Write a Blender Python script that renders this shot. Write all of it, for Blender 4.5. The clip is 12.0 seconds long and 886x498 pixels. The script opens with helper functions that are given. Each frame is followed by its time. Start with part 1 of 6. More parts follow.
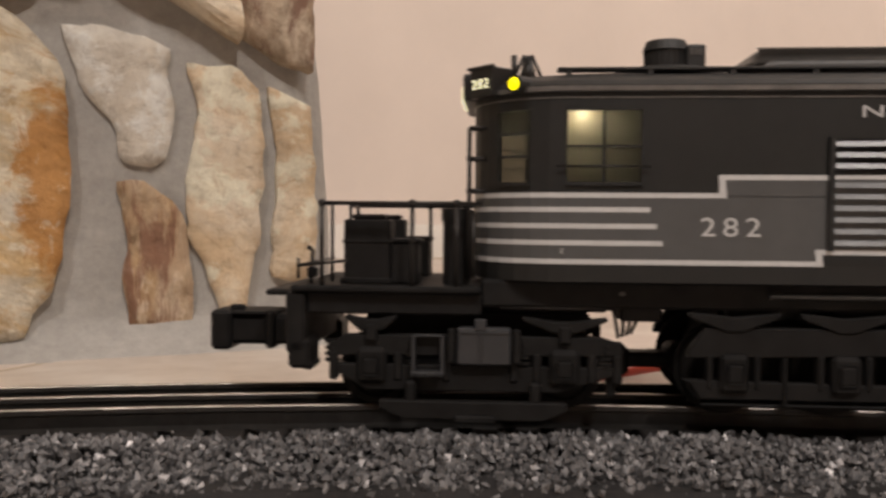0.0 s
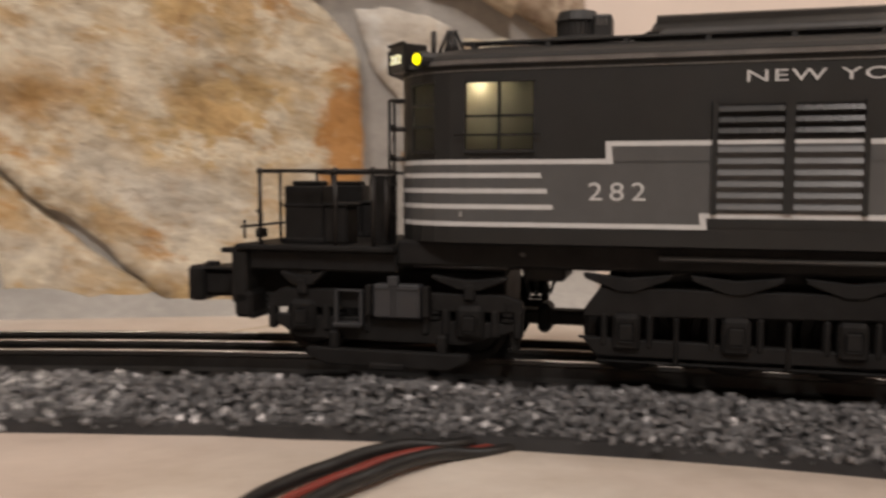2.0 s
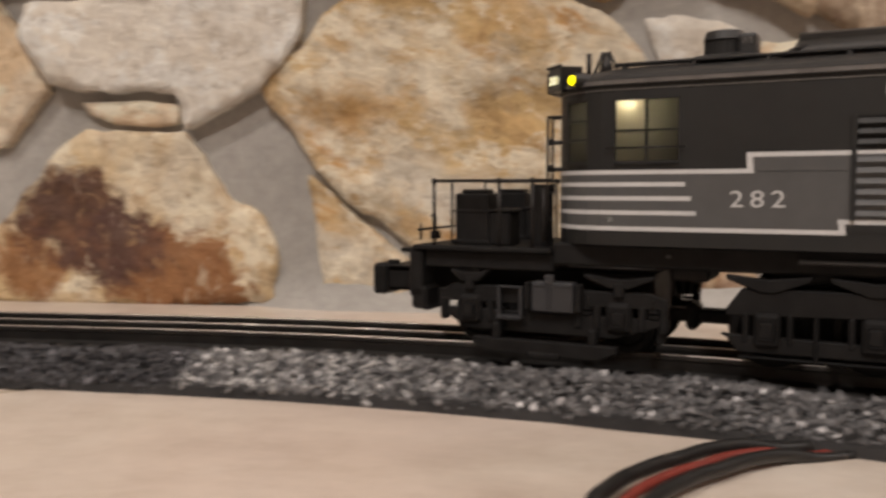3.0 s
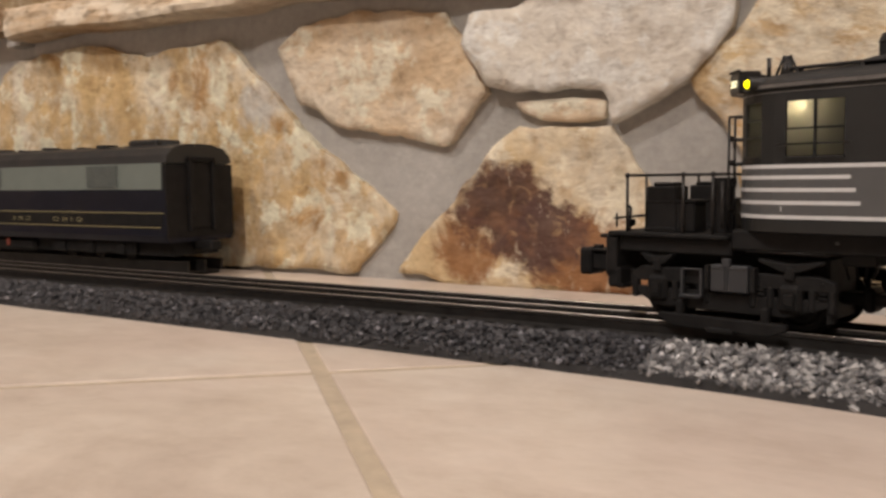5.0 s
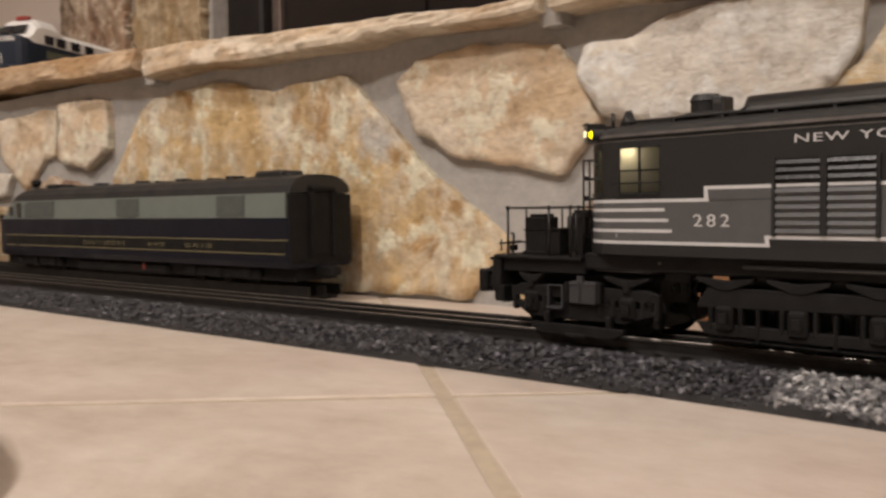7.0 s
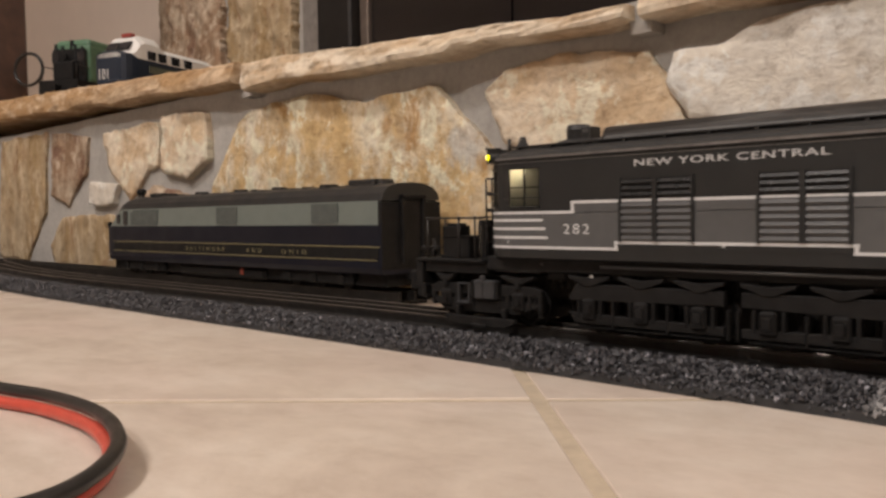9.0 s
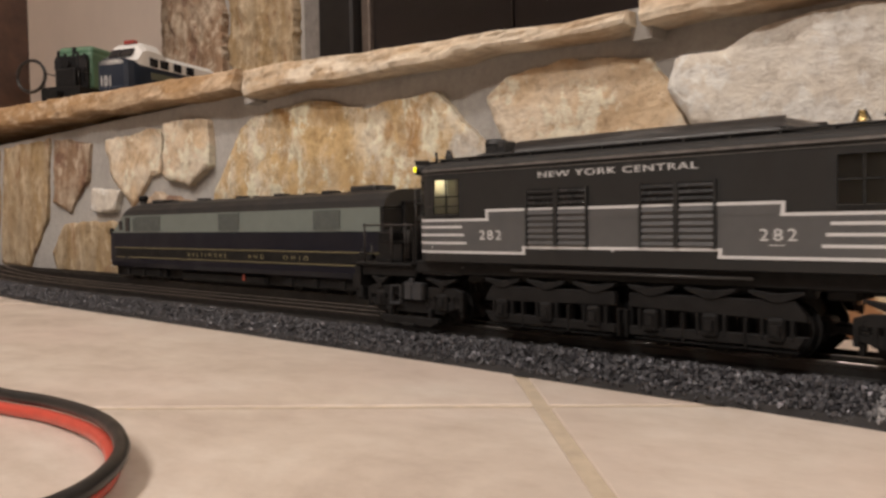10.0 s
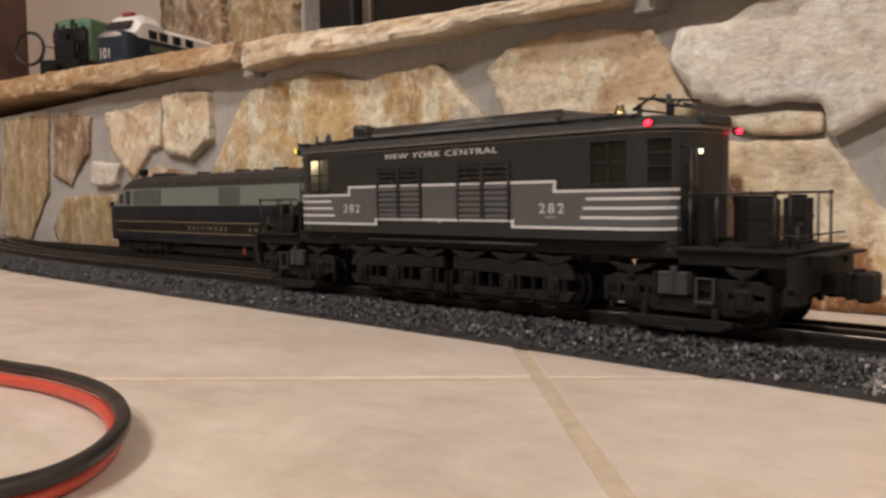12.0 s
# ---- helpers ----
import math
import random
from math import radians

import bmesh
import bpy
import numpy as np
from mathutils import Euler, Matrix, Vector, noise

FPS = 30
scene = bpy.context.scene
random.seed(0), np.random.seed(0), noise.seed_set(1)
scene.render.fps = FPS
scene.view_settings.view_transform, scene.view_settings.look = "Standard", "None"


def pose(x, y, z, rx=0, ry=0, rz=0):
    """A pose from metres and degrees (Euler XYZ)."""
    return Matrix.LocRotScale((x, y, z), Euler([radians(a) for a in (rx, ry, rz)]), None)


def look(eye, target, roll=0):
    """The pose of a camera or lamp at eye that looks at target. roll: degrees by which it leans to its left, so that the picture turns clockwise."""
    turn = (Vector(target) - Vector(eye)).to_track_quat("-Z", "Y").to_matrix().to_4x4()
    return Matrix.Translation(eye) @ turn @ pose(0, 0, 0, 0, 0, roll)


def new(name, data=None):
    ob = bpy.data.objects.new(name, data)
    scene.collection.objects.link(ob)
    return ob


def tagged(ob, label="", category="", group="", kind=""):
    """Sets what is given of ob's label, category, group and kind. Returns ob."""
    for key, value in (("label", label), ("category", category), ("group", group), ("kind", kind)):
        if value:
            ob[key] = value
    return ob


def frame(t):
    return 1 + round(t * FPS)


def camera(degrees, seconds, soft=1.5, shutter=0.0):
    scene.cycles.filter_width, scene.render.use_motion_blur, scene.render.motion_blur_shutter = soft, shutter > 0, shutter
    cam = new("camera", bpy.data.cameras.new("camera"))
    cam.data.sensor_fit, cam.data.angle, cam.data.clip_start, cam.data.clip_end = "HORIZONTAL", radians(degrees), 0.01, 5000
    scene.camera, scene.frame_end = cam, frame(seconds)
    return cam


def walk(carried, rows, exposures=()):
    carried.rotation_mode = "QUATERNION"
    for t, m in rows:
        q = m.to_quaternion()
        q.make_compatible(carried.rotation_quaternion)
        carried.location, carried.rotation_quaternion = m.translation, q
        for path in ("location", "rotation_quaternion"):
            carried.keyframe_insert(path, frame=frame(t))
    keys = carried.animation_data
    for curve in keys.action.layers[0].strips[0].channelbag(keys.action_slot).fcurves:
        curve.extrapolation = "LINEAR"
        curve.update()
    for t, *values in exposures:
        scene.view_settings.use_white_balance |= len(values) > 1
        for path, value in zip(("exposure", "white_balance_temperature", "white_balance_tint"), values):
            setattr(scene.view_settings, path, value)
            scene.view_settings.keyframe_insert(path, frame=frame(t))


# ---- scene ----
CAM_ROWS = [
    (0.0, 0.0720, 0.0593, 0.0651, -23.68, -1.99, 0.41), (0.5, 0.0707, 0.0584, 0.0654, -21.60, -2.25, 0.32),
    (1.0, 0.0659, 0.0544, 0.0656, -15.99, -2.93, 0.25), (1.5, 0.0652, 0.0552, 0.0654, -14.16, -4.34, 0.41),
    (2.0, 0.0589, 0.0503, 0.0657, -7.13, -4.41, 0.12), (2.5, 0.0488, 0.0388, 0.0671, 1.47, -3.05, -0.11),
    (3.0, 0.0319, 0.0330, 0.0674, 8.57, -4.21, -0.16), (3.5, 0.0200, 0.0257, 0.0695, 16.34, -3.98, -0.60),
    (5.5, -0.0020, 0.0148, 0.0680, 34.69, -4.39, -0.66), (6.0, -0.0015, 0.0129, 0.0687, 35.50, -3.16, -0.59),
    (6.5, -0.0004, 0.0112, 0.0687, 36.03, -2.52, -0.62), (7.0, -0.0007, 0.0046, 0.0695, 39.30, -2.74, -0.74),
    (7.5, 0.0011, -0.0010, 0.0705, 42.46, -2.57, -0.89), (9.5, 0.0028, -0.0071, 0.0714, 44.92, -2.24, -0.98),
    (10.0, 0.0026, -0.0073, 0.0714, 44.89, -1.93, -1.02), (10.5, 0.0027, -0.0072, 0.0711, 44.93, -2.61, -0.97),
    (11.0, 0.0029, -0.0069, 0.0708, 44.96, -3.31, -0.92), (11.5, 0.0033, -0.0074, 0.0708, 44.97, -3.61, -1.02),
    (12.0, 0.0034, -0.0071, 0.0710, 45.00, -3.68, -1.00),
]


def aim(x, y, z, yaw, pitch, roll):
    a, b = radians(yaw), radians(pitch)
    ahead = Vector((-math.sin(a) * math.cos(b), math.cos(a) * math.cos(b), math.sin(b)))
    return look((x, y, z), Vector((x, y, z)) + ahead, roll)


cam = camera(54.96, 12.0, soft=2.8, shutter=0.6)
walk(cam, [(r[0], aim(*r[1:])) for r in CAM_ROWS],
     exposures=[(0.0, -0.38), (1.5, -0.36), (2.5, -0.25), (3.5, -0.16), (5.5, -0.08), (7.5, -0.08), (12.0, -0.05)])

# ---- light: a warm evening room, three overhead lamps, all out of view ----
world = bpy.data.worlds.new("room_dark")
scene.world = world
world.use_nodes = True
world.node_tree.nodes["Background"].inputs[0].default_value = (1.0, 0.86, 0.72, 1)
world.node_tree.nodes["Background"].inputs[1].default_value = 0.02


def area_lamp(name, eye, target, size, power, colour):
    data = bpy.data.lights.new(name, "AREA")
    data.shape, data.size, data.energy, data.color = "DISK", size, power, colour
    ob = new(name, data)
    ob.matrix_world = look(eye, target)
    return ob


area_lamp("unseen_lamp_light", (-1.05, -1.10, 2.30), (-0.3, 0.4, 0.05), 0.30, 32.5, (1.0, 0.905, 0.85))
area_lamp("unseen_lamp_light", (0.25, -2.05, 2.25), (0.0, 0.4, 0.05), 0.30, 46.0, (1.0, 0.905, 0.85))
# added helper with no known fixture: only brightens the far painted wall
area_lamp("unseen_lamp_light", (1.90, 0.10, 2.25), (1.6, 1.4, 0.6), 0.30, 28.0, (1.0, 0.905, 0.85))


# ---- materials ----
def material(name):
    m = bpy.data.materials.new(name)
    m.use_nodes = True
    nt = m.node_tree
    return m, nt, nt.nodes, nt.nodes["Principled BSDF"]


def link(nt, a, b):
    nt.links.new(a, b)


def noise_tex(nt, coord, scale, detail=6.0, rough=0.6, stretch=(1, 1, 1), distort=0.0):
    mp = nt.nodes.new("ShaderNodeMapping")
    mp.inputs["Scale"].default_value = stretch
    link(nt, coord, mp.inputs["Vector"])
    n = nt.nodes.new("ShaderNodeTexNoise")
    n.inputs["Scale"].default_value, n.inputs["Detail"].default_value = scale, detail
    n.inputs["Roughness"].default_value, n.inputs["Distortion"].default_value = rough, distort
    link(nt, mp.outputs[0], n.inputs["Vector"])
    return n.outputs["Fac"]


def ramp(nt, fac, stops):
    r = nt.nodes.new("ShaderNodeValToRGB")
    el = r.color_ramp.elements
    while len(el) < len(stops):
        el.new(0.5)
    for e, (p, c) in zip(el, stops):
        e.position, e.color = p, (*c, 1) if len(c) == 3 else c
    link(nt, fac, r.inputs[0])
    return r.outputs[0]


def blend(nt, fac, a, b, mode="MIX"):
    n = nt.nodes.new("ShaderNodeMix")
    n.data_type, n.blend_type = "RGBA", mode
    for sock, v in ((n.inputs[0], fac), (n.inputs[6], a), (n.inputs[7], b)):
        if isinstance(v, (int, float)):
            sock.default_value = v
        elif isinstance(v, tuple):
            sock.default_value = (*v, 1)
        else:
            link(nt, v, sock)
    return n.outputs[2]


def bump(nt, bsdf, height, strength, distance):
    b = nt.nodes.new("ShaderNodeBump")
    b.inputs["Strength"].default_value, b.inputs["Distance"].default_value = strength, distance
    link(nt, height, b.inputs["Height"])
    link(nt, b.outputs[0], bsdf.inputs["Normal"])


def position(nt):
    return nt.nodes.new("ShaderNodeNewGeometry").outputs["Position"]


def local(nt):
    return nt.nodes.new("ShaderNodeTexCoord").outputs["Object"]


def plain(name, colour, rough=0.5, metal=0.0, vary=0.25, scale=60.0, bumpy=0.0, spec=0.5):
    """A painted or moulded surface with faint dust and wear."""
    m, nt, nodes, bsdf = material(name)
    c = local(nt)
    fine = noise_tex(nt, c, scale, 8.0, 0.65)
    dark = tuple(v * (1 - vary) for v in colour)
    light = tuple(min(1, v * (1 + vary)) for v in colour)
    link(nt, ramp(nt, fine, [(0.3, dark), (0.7, light)]), bsdf.inputs["Base Color"])
    r = ramp(nt, noise_tex(nt, c, scale * 0.3, 4.0), [(0.3, (rough * 0.8,) * 3), (0.7, (min(1, rough * 1.2),) * 3)])
    link(nt, r, bsdf.inputs["Roughness"])
    bsdf.inputs["Metallic"].default_value = metal
    bsdf.inputs["Specular IOR Level"].default_value = spec
    if bumpy:
        bump(nt, bsdf, fine, 0.5, bumpy)
    return m


def glow(name, colour, strength):
    m, nt, nodes, bsdf = material(name)
    bsdf.inputs["Base Color"].default_value = (*colour, 1)
    bsdf.inputs["Emission Color"].default_value = (*colour, 1)
    bsdf.inputs["Emission Strength"].default_value = strength
    return m


def stone_material(name, pale, mid, rust, amount=0.5, streak=(1, 1, 1), scale=14.0, patch=None, edge_w=0.003, golden=0.45, tilt=0.0, grey=0.0, pitted=0.75, strata=0.3):
    """Rough split sandstone: pale body, cream crust, golden and rusty blotches, bedding lines, pits."""
    m, nt, nodes, bsdf = material(name)
    c = position(nt)
    turn = nodes.new("ShaderNodeMapping")
    turn.inputs["Rotation"].default_value = (0, radians(tilt), 0)
    link(nt, c, turn.inputs["Vector"])
    t = turn.outputs[0]
    big = noise_tex(nt, t, scale, 6.0, 0.64, streak, 0.3)
    crust = noise_tex(nt, t, scale * 2.4, 8.0, 0.68, tuple(v ** 0.5 for v in streak), 0.15)
    gold = noise_tex(nt, t, scale * 1.9, 8.0, 0.68, tuple(v ** 0.7 for v in streak), 0.3)
    veins = noise_tex(nt, t, scale * 1.4, 8.0, 0.70, streak, 0.5)
    small = noise_tex(nt, c, scale * 7, 8.0, 0.68, (1, 1, 1.15), 0.3)
    beds = noise_tex(nt, t, scale * 2.6, 8.0, 0.68, (0.75 * streak[0], 1, 1.3) if streak[0] <= streak[2] else (1.3, 1, 0.75), 0.15)
    col = blend(nt, ramp(nt, big, [(0.42, (0, 0, 0)), (0.58, (1, 1, 1))]), pale, mid)
    if grey:
        ash = noise_tex(nt, c, scale * 0.9, 7.0, 0.66, (1, 1, 1), 0.9)
        col = blend(nt, ramp(nt, ash, [(0.50, (0, 0, 0)), (0.57, (grey,) * 3)]), col, (0.56, 0.54, 0.50))
    col = blend(nt, ramp(nt, gold, [(0.50, (0, 0, 0)), (0.57, (golden * 0.8,) * 3), (0.68, (golden,) * 3)]), col, tuple(0.62 * a + 0.38 * b for a, b in zip(mid, rust)))
    col = blend(nt, ramp(nt, crust, [(0.52, (0, 0, 0)), (0.58, (0.85,) * 3)]), col, tuple(min(0.8, v * 1.10 + 0.04) for v in pale))
    lo_edge = 0.67 - 0.22 * amount
    col = blend(nt, ramp(nt, veins, [(lo_edge, (0, 0, 0)), (lo_edge + 0.08, (0.85,) * 3)]), col, rust)
    for (px, pz, rad, sx), tone in patch or ():
        sub = nodes.new("ShaderNodeVectorMath")
        sub.operation = "DISTANCE"
        flat = nodes.new("ShaderNodeMapping")
        flat.inputs["Scale"].default_value = (sx, 0, 1.0)
        link(nt, c, flat.inputs["Vector"])
        link(nt, flat.outputs[0], sub.inputs[0])
        sub.inputs[1].default_value = (px * sx, 0, pz)
        wob = nodes.new("ShaderNodeMath")
        wob.operation = "MULTIPLY_ADD"
        link(nt, noise_tex(nt, c, 34.0, 8.0, 0.72, (1, 1, 1), 0.8), wob.inputs[0])
        wob.inputs[1].default_value = rad * 2.5
        link(nt, sub.outputs["Value"], wob.inputs[2])
        k = rad * 2.15
        stain = ramp(nt, wob.outputs[0], [(max(0.0, k - edge_w), (0.95,) * 3), (k + edge_w * 0.7, (0, 0, 0))])
        tint = blend(nt, ramp(nt, noise_tex(nt, c, 42.0, 7.0, 0.66), [(0.50, (0, 0, 0)), (0.62, (0.8, 0.8, 0.8))]), tone, tuple(0.7 * a + 0.3 * b for a, b in zip(tone, rust)))
        tint = blend(nt, ramp(nt, noise_tex(nt, c, 75.0, 7.0, 0.7, (1.6, 1, 0.8), 0.8), [(0.60, (0, 0, 0)), (0.65, (0.45, 0.45, 0.45))]), tint, pale)
        col = blend(nt, stain, col, tint)
    pits = noise_tex(nt, c, scale * 4.4, 7.0, 0.72, (1.1, 1, 0.9), 0.8)
    col = blend(nt, ramp(nt, pits, [(0.57, (0, 0, 0)), (0.68, (pitted,) * 3)]), col, tuple((a + b) * 0.40 for a, b in zip(mid, rust)))
    lo = 1.0 - strata
    col = blend(nt, 1.0, col, ramp(nt, beds, [(0.34, (lo, lo * 0.97, lo * 0.93)), (0.52, (1.0,) * 3), (0.7, (1.08, 1.08, 1.07))]), "MULTIPLY")
    col = blend(nt, 1.0, col, ramp(nt, small, [(0.28, (0.62, 0.58, 0.54)), (0.46, (0.95, 0.94, 0.93)), (0.7, (1.1, 1.1, 1.08))]), "MULTIPLY")
    link(nt, col, bsdf.inputs["Base Color"])
    bsdf.inputs["Roughness"].default_value = 0.85
    bsdf.inputs["Specular IOR Level"].default_value = 0.25
    h = nodes.new("ShaderNodeMath")
    h.operation = "MULTIPLY_ADD"
    link(nt, beds, h.inputs[0])
    h.inputs[1].default_value = 0.9
    link(nt, small, h.inputs[2])
    h2 = nodes.new("ShaderNodeMath")
    h2.operation = "MULTIPLY_ADD"
    link(nt, crust, h2.inputs[0])
    h2.inputs[1].default_value = 1.5
    link(nt, h.outputs[0], h2.inputs[2])
    bump(nt, bsdf, h2.outputs[0], 0.6, 0.004)
    return m


M_OCHRE = stone_material("stone_ochre", (0.75, 0.67, 0.52), (0.63, 0.46, 0.24), (0.44, 0.25, 0.09), 0.40, (1.3, 1, 0.85), 15, golden=0.8, grey=0.25, pitted=0.5, strata=0.22,
                         patch=[((-0.462, 0.128, 0.020, 0.9), (0.60, 0.585, 0.54)), ((-0.560, 0.150, 0.014, 1.6), (0.44, 0.29, 0.15))], edge_w=0.006)
M_STREAK = stone_material("stone_streaked", (0.70, 0.63, 0.50), (0.62, 0.45, 0.23), (0.50, 0.27, 0.09), 0.42, (0.7, 1, 1.5), 15, tilt=-20,
                          patch=[((0.064, 0.080, 0.046, 3.0), (0.50, 0.25, 0.08)), ((-0.083, 0.109, 0.014, 0.42), (0.54, 0.33, 0.13)),
                                 ((-0.020, 0.060, 0.016, 0.6), (0.66, 0.62, 0.54))], edge_w=0.008, golden=0.8, grey=0.35, pitted=0.45, strata=0.34)
M_BEIGE = stone_material("stone_beige", (0.75, 0.66, 0.53), (0.67, 0.52, 0.35), (0.50, 0.32, 0.17), 0.16, (0.95, 1, 1.1), 14, golden=0.55, pitted=0.5, strata=0.16)
M_WHITE = stone_material("stone_white", (0.75, 0.72, 0.66), (0.70, 0.65, 0.57), (0.48, 0.41, 0.31), 0.02, (0.95, 1, 1.1), 14, golden=0.25, pitted=0.3, strata=0.10, grey=0.3)
M_PATCH = stone_material("stone_patched", (0.71, 0.63, 0.49), (0.63, 0.48, 0.28), (0.38, 0.18, 0.08), 0.05, (1, 1, 1), 13, grey=0.2, strata=0.15,
                         patch=[((-0.196, 0.019, 0.033, 0.66), (0.28, 0.13, 0.055)), ((-0.283, 0.024, 0.023, 0.85), (0.30, 0.145, 0.06)),
                                ((-0.257, 0.054, 0.030, 0.76), (0.095, 0.048, 0.038)), ((-0.226, 0.031, 0.026, 0.72), (0.105, 0.058, 0.048))], edge_w=0.0045, golden=0.6)
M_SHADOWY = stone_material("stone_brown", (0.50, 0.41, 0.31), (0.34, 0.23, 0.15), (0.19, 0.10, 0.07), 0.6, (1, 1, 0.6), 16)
M_RUSSET = stone_material("stone_russet", (0.56, 0.44, 0.32), (0.48, 0.33, 0.19), (0.24, 0.12, 0.08), 0.75, (2.6, 1, 0.5), 15, golden=0.6)
# brown stone, its colour darkened further for weaker light at the far end
M_UPRIGHT_DIM = stone_material("stone_upright_dimmed", (0.46, 0.37, 0.25), (0.38, 0.275, 0.15), (0.27, 0.15, 0.08), 0.45, (2.2, 1, 0.5), 11)
M_LEDGETAN = stone_material("ledge_stone_tan", (0.52, 0.39, 0.26), (0.42, 0.27, 0.14), (0.31, 0.17, 0.08), 0.3, (0.4, 1, 2.0), 14)
M_LEDGE = stone_material("ledge_stone", (0.68, 0.60, 0.48), (0.60, 0.46, 0.31), (0.44, 0.26, 0.13), 0.22, (0.4, 1, 2.0), 14)


def mortar_material():
    m, nt, nodes, bsdf = material("mortar")
    c = position(nt)
    fine = noise_tex(nt, c, 160.0, 8.0, 0.75)
    big = noise_tex(nt, c, 9.0, 4.0)
    col = blend(nt, ramp(nt, big, [(0.35, (0, 0, 0)), (0.65, (1, 1, 1))]), (0.36, 0.345, 0.32), (0.45, 0.43, 0.40))
    col = blend(nt, 1.0, col, ramp(nt, fine, [(0.3, (0.8, 0.8, 0.8)), (0.7, (1.08, 1.08, 1.08))]), "MULTIPLY")
    link(nt, col, bsdf.inputs["Base Color"])
    bsdf.inputs["Roughness"].default_value = 0.9
    bump(nt, bsdf, fine, 0.5, 0.002)
    return m


def tile_material():
    m, nt, nodes, bsdf = material("glazed_tile")
    c = position(nt)
    rnd = nodes.new("ShaderNodeObjectInfo").outputs["Random"]
    off = nodes.new("ShaderNodeVectorMath")
    off.operation = "ADD"
    link(nt, c, off.inputs[0])
    link(nt, rnd, off.inputs[1])
    cloud = noise_tex(nt, off.outputs[0], 11.0, 8.0, 0.66, (1.0, 1.6, 1), 0.4)
    fine = noise_tex(nt, off.outputs[0], 60.0, 7.0, 0.7, (0.8, 1.3, 1))
    warm = noise_tex(nt, off.outputs[0], 5.0, 5.0, 0.6, (1, 1.3, 1), 0.6)
    col = ramp(nt, cloud, [(0.32, (0.47, 0.395, 0.335)), (0.50, (0.57, 0.495, 0.425)), (0.60, (0.62, 0.55, 0.48)), (0.72, (0.69, 0.63, 0.56))])
    col = blend(nt, ramp(nt, warm, [(0.42, (0, 0, 0)), (0.62, (0.55, 0.55, 0.55))]), col, (0.60, 0.50, 0.44))
    col = blend(nt, 1.0, col, ramp(nt, fine, [(0.3, (0.87, 0.85, 0.82)), (0.5, (0.98, 0.98, 0.97)), (0.68, (1.05, 1.05, 1.04))]), "MULTIPLY")
    link(nt, col, bsdf.inputs["Base Color"])
    link(nt, ramp(nt, cloud, [(0.3, (0.42,) * 3), (0.7, (0.30,) * 3)]), bsdf.inputs["Roughness"])
    bump(nt, bsdf, cloud, 0.3, 0.001)
    return m


def gravel_material(name, low, high):
    m, nt, nodes, bsdf = material(name)
    rnd = nodes.new("ShaderNodeNewGeometry").outputs["Random Per Island"]
    fine = noise_tex(nt, position(nt), 700.0, 4.0)
    # last stops make a few pale chips: white specks and glints put into colour
    col = ramp(nt, rnd, [(0.0, low), (0.55, tuple((a + b) / 2.3 for a, b in zip(low, high))), (0.93, high), (0.965, tuple(min(1, v * 1.5) for v in high)), (1.0, tuple(min(1, v * 3.6) for v in high))])
    col = blend(nt, 1.0, col, ramp(nt, fine, [(0.3, (0.7, 0.7, 0.7)), (0.7, (1.2, 1.2, 1.2))]), "MULTIPLY")
    link(nt, col, bsdf.inputs["Base Color"])
    bsdf.inputs["Roughness"].default_value = 0.5
    bump(nt, bsdf, fine, 0.4, 0.0006)
    return m


def pane_material(name, clear):
    """Thin milky window film: light shines through and spreads."""
    m, nt, nodes, bsdf = material(name)
    tr, cl, mix, mix2 = nodes.new("ShaderNodeBsdfTranslucent"), nodes.new("ShaderNodeBsdfTransparent"), nodes.new("ShaderNodeMixShader"), nodes.new("ShaderNodeMixShader")
    tr.inputs[0].default_value = (0.66, 0.60, 0.50, 1)
    cl.inputs[0].default_value = (0.8, 0.8, 0.75, 1)
    mix.inputs[0].default_value, mix2.inputs[0].default_value = clear, 0.12
    bsdf.inputs["Base Color"].default_value = (0.05, 0.05, 0.05, 1)
    bsdf.inputs["Roughness"].default_value = 0.15
    link(nt, tr.outputs[0], mix.inputs[1])
    link(nt, cl.outputs[0], mix.inputs[2])
    link(nt, mix.outputs[0], mix2.inputs[1])
    link(nt, bsdf.outputs[0], mix2.inputs[2])
    link(nt, mix2.outputs[0], nodes["Material Output"].inputs[0])
    return m


M_MORTAR, M_TILE = mortar_material(), tile_material()
M_GROUT = plain("grout", (0.43, 0.36, 0.27), 0.9, vary=0.15, scale=120)
M_GRAVEL_DARK = gravel_material("gravel_dark", (0.026, 0.025, 0.028), (0.072, 0.071, 0.078))
M_GRAVEL_LIGHT = gravel_material("gravel_light", (0.068, 0.067, 0.069), (0.235, 0.23, 0.232))
M_GRAVEL_PALE = gravel_material("gravel_pale", (0.22, 0.215, 0.21), (0.50, 0.49, 0.48))
M_BED = plain("roadbed_foam", (0.018, 0.017, 0.017), 0.85, vary=0.3, scale=150, bumpy=0.0006)
M_TIE = plain("tie_black", (0.014, 0.012, 0.011), 0.7, vary=0.3, scale=200)
M_RAIL = plain("rail_blackened", (0.035, 0.033, 0.031), 0.45, 0.7, vary=0.3, scale=200)
M_RAILTOP = plain("rail_head_worn", (0.34, 0.31, 0.28), 0.42, 1.0, vary=0.2, scale=300)
M_BLACK = plain("satin_black_body", (0.0165, 0.0168, 0.0165), 0.5, vary=0.15, scale=90, spec=0.32)
M_SMOKE = plain("dark_grey_band", (0.072, 0.073, 0.074), 0.5, vary=0.1, scale=90)
M_STRIPE = plain("pale_stripe_paint", (0.52, 0.52, 0.52), 0.45, vary=0.08, scale=150)
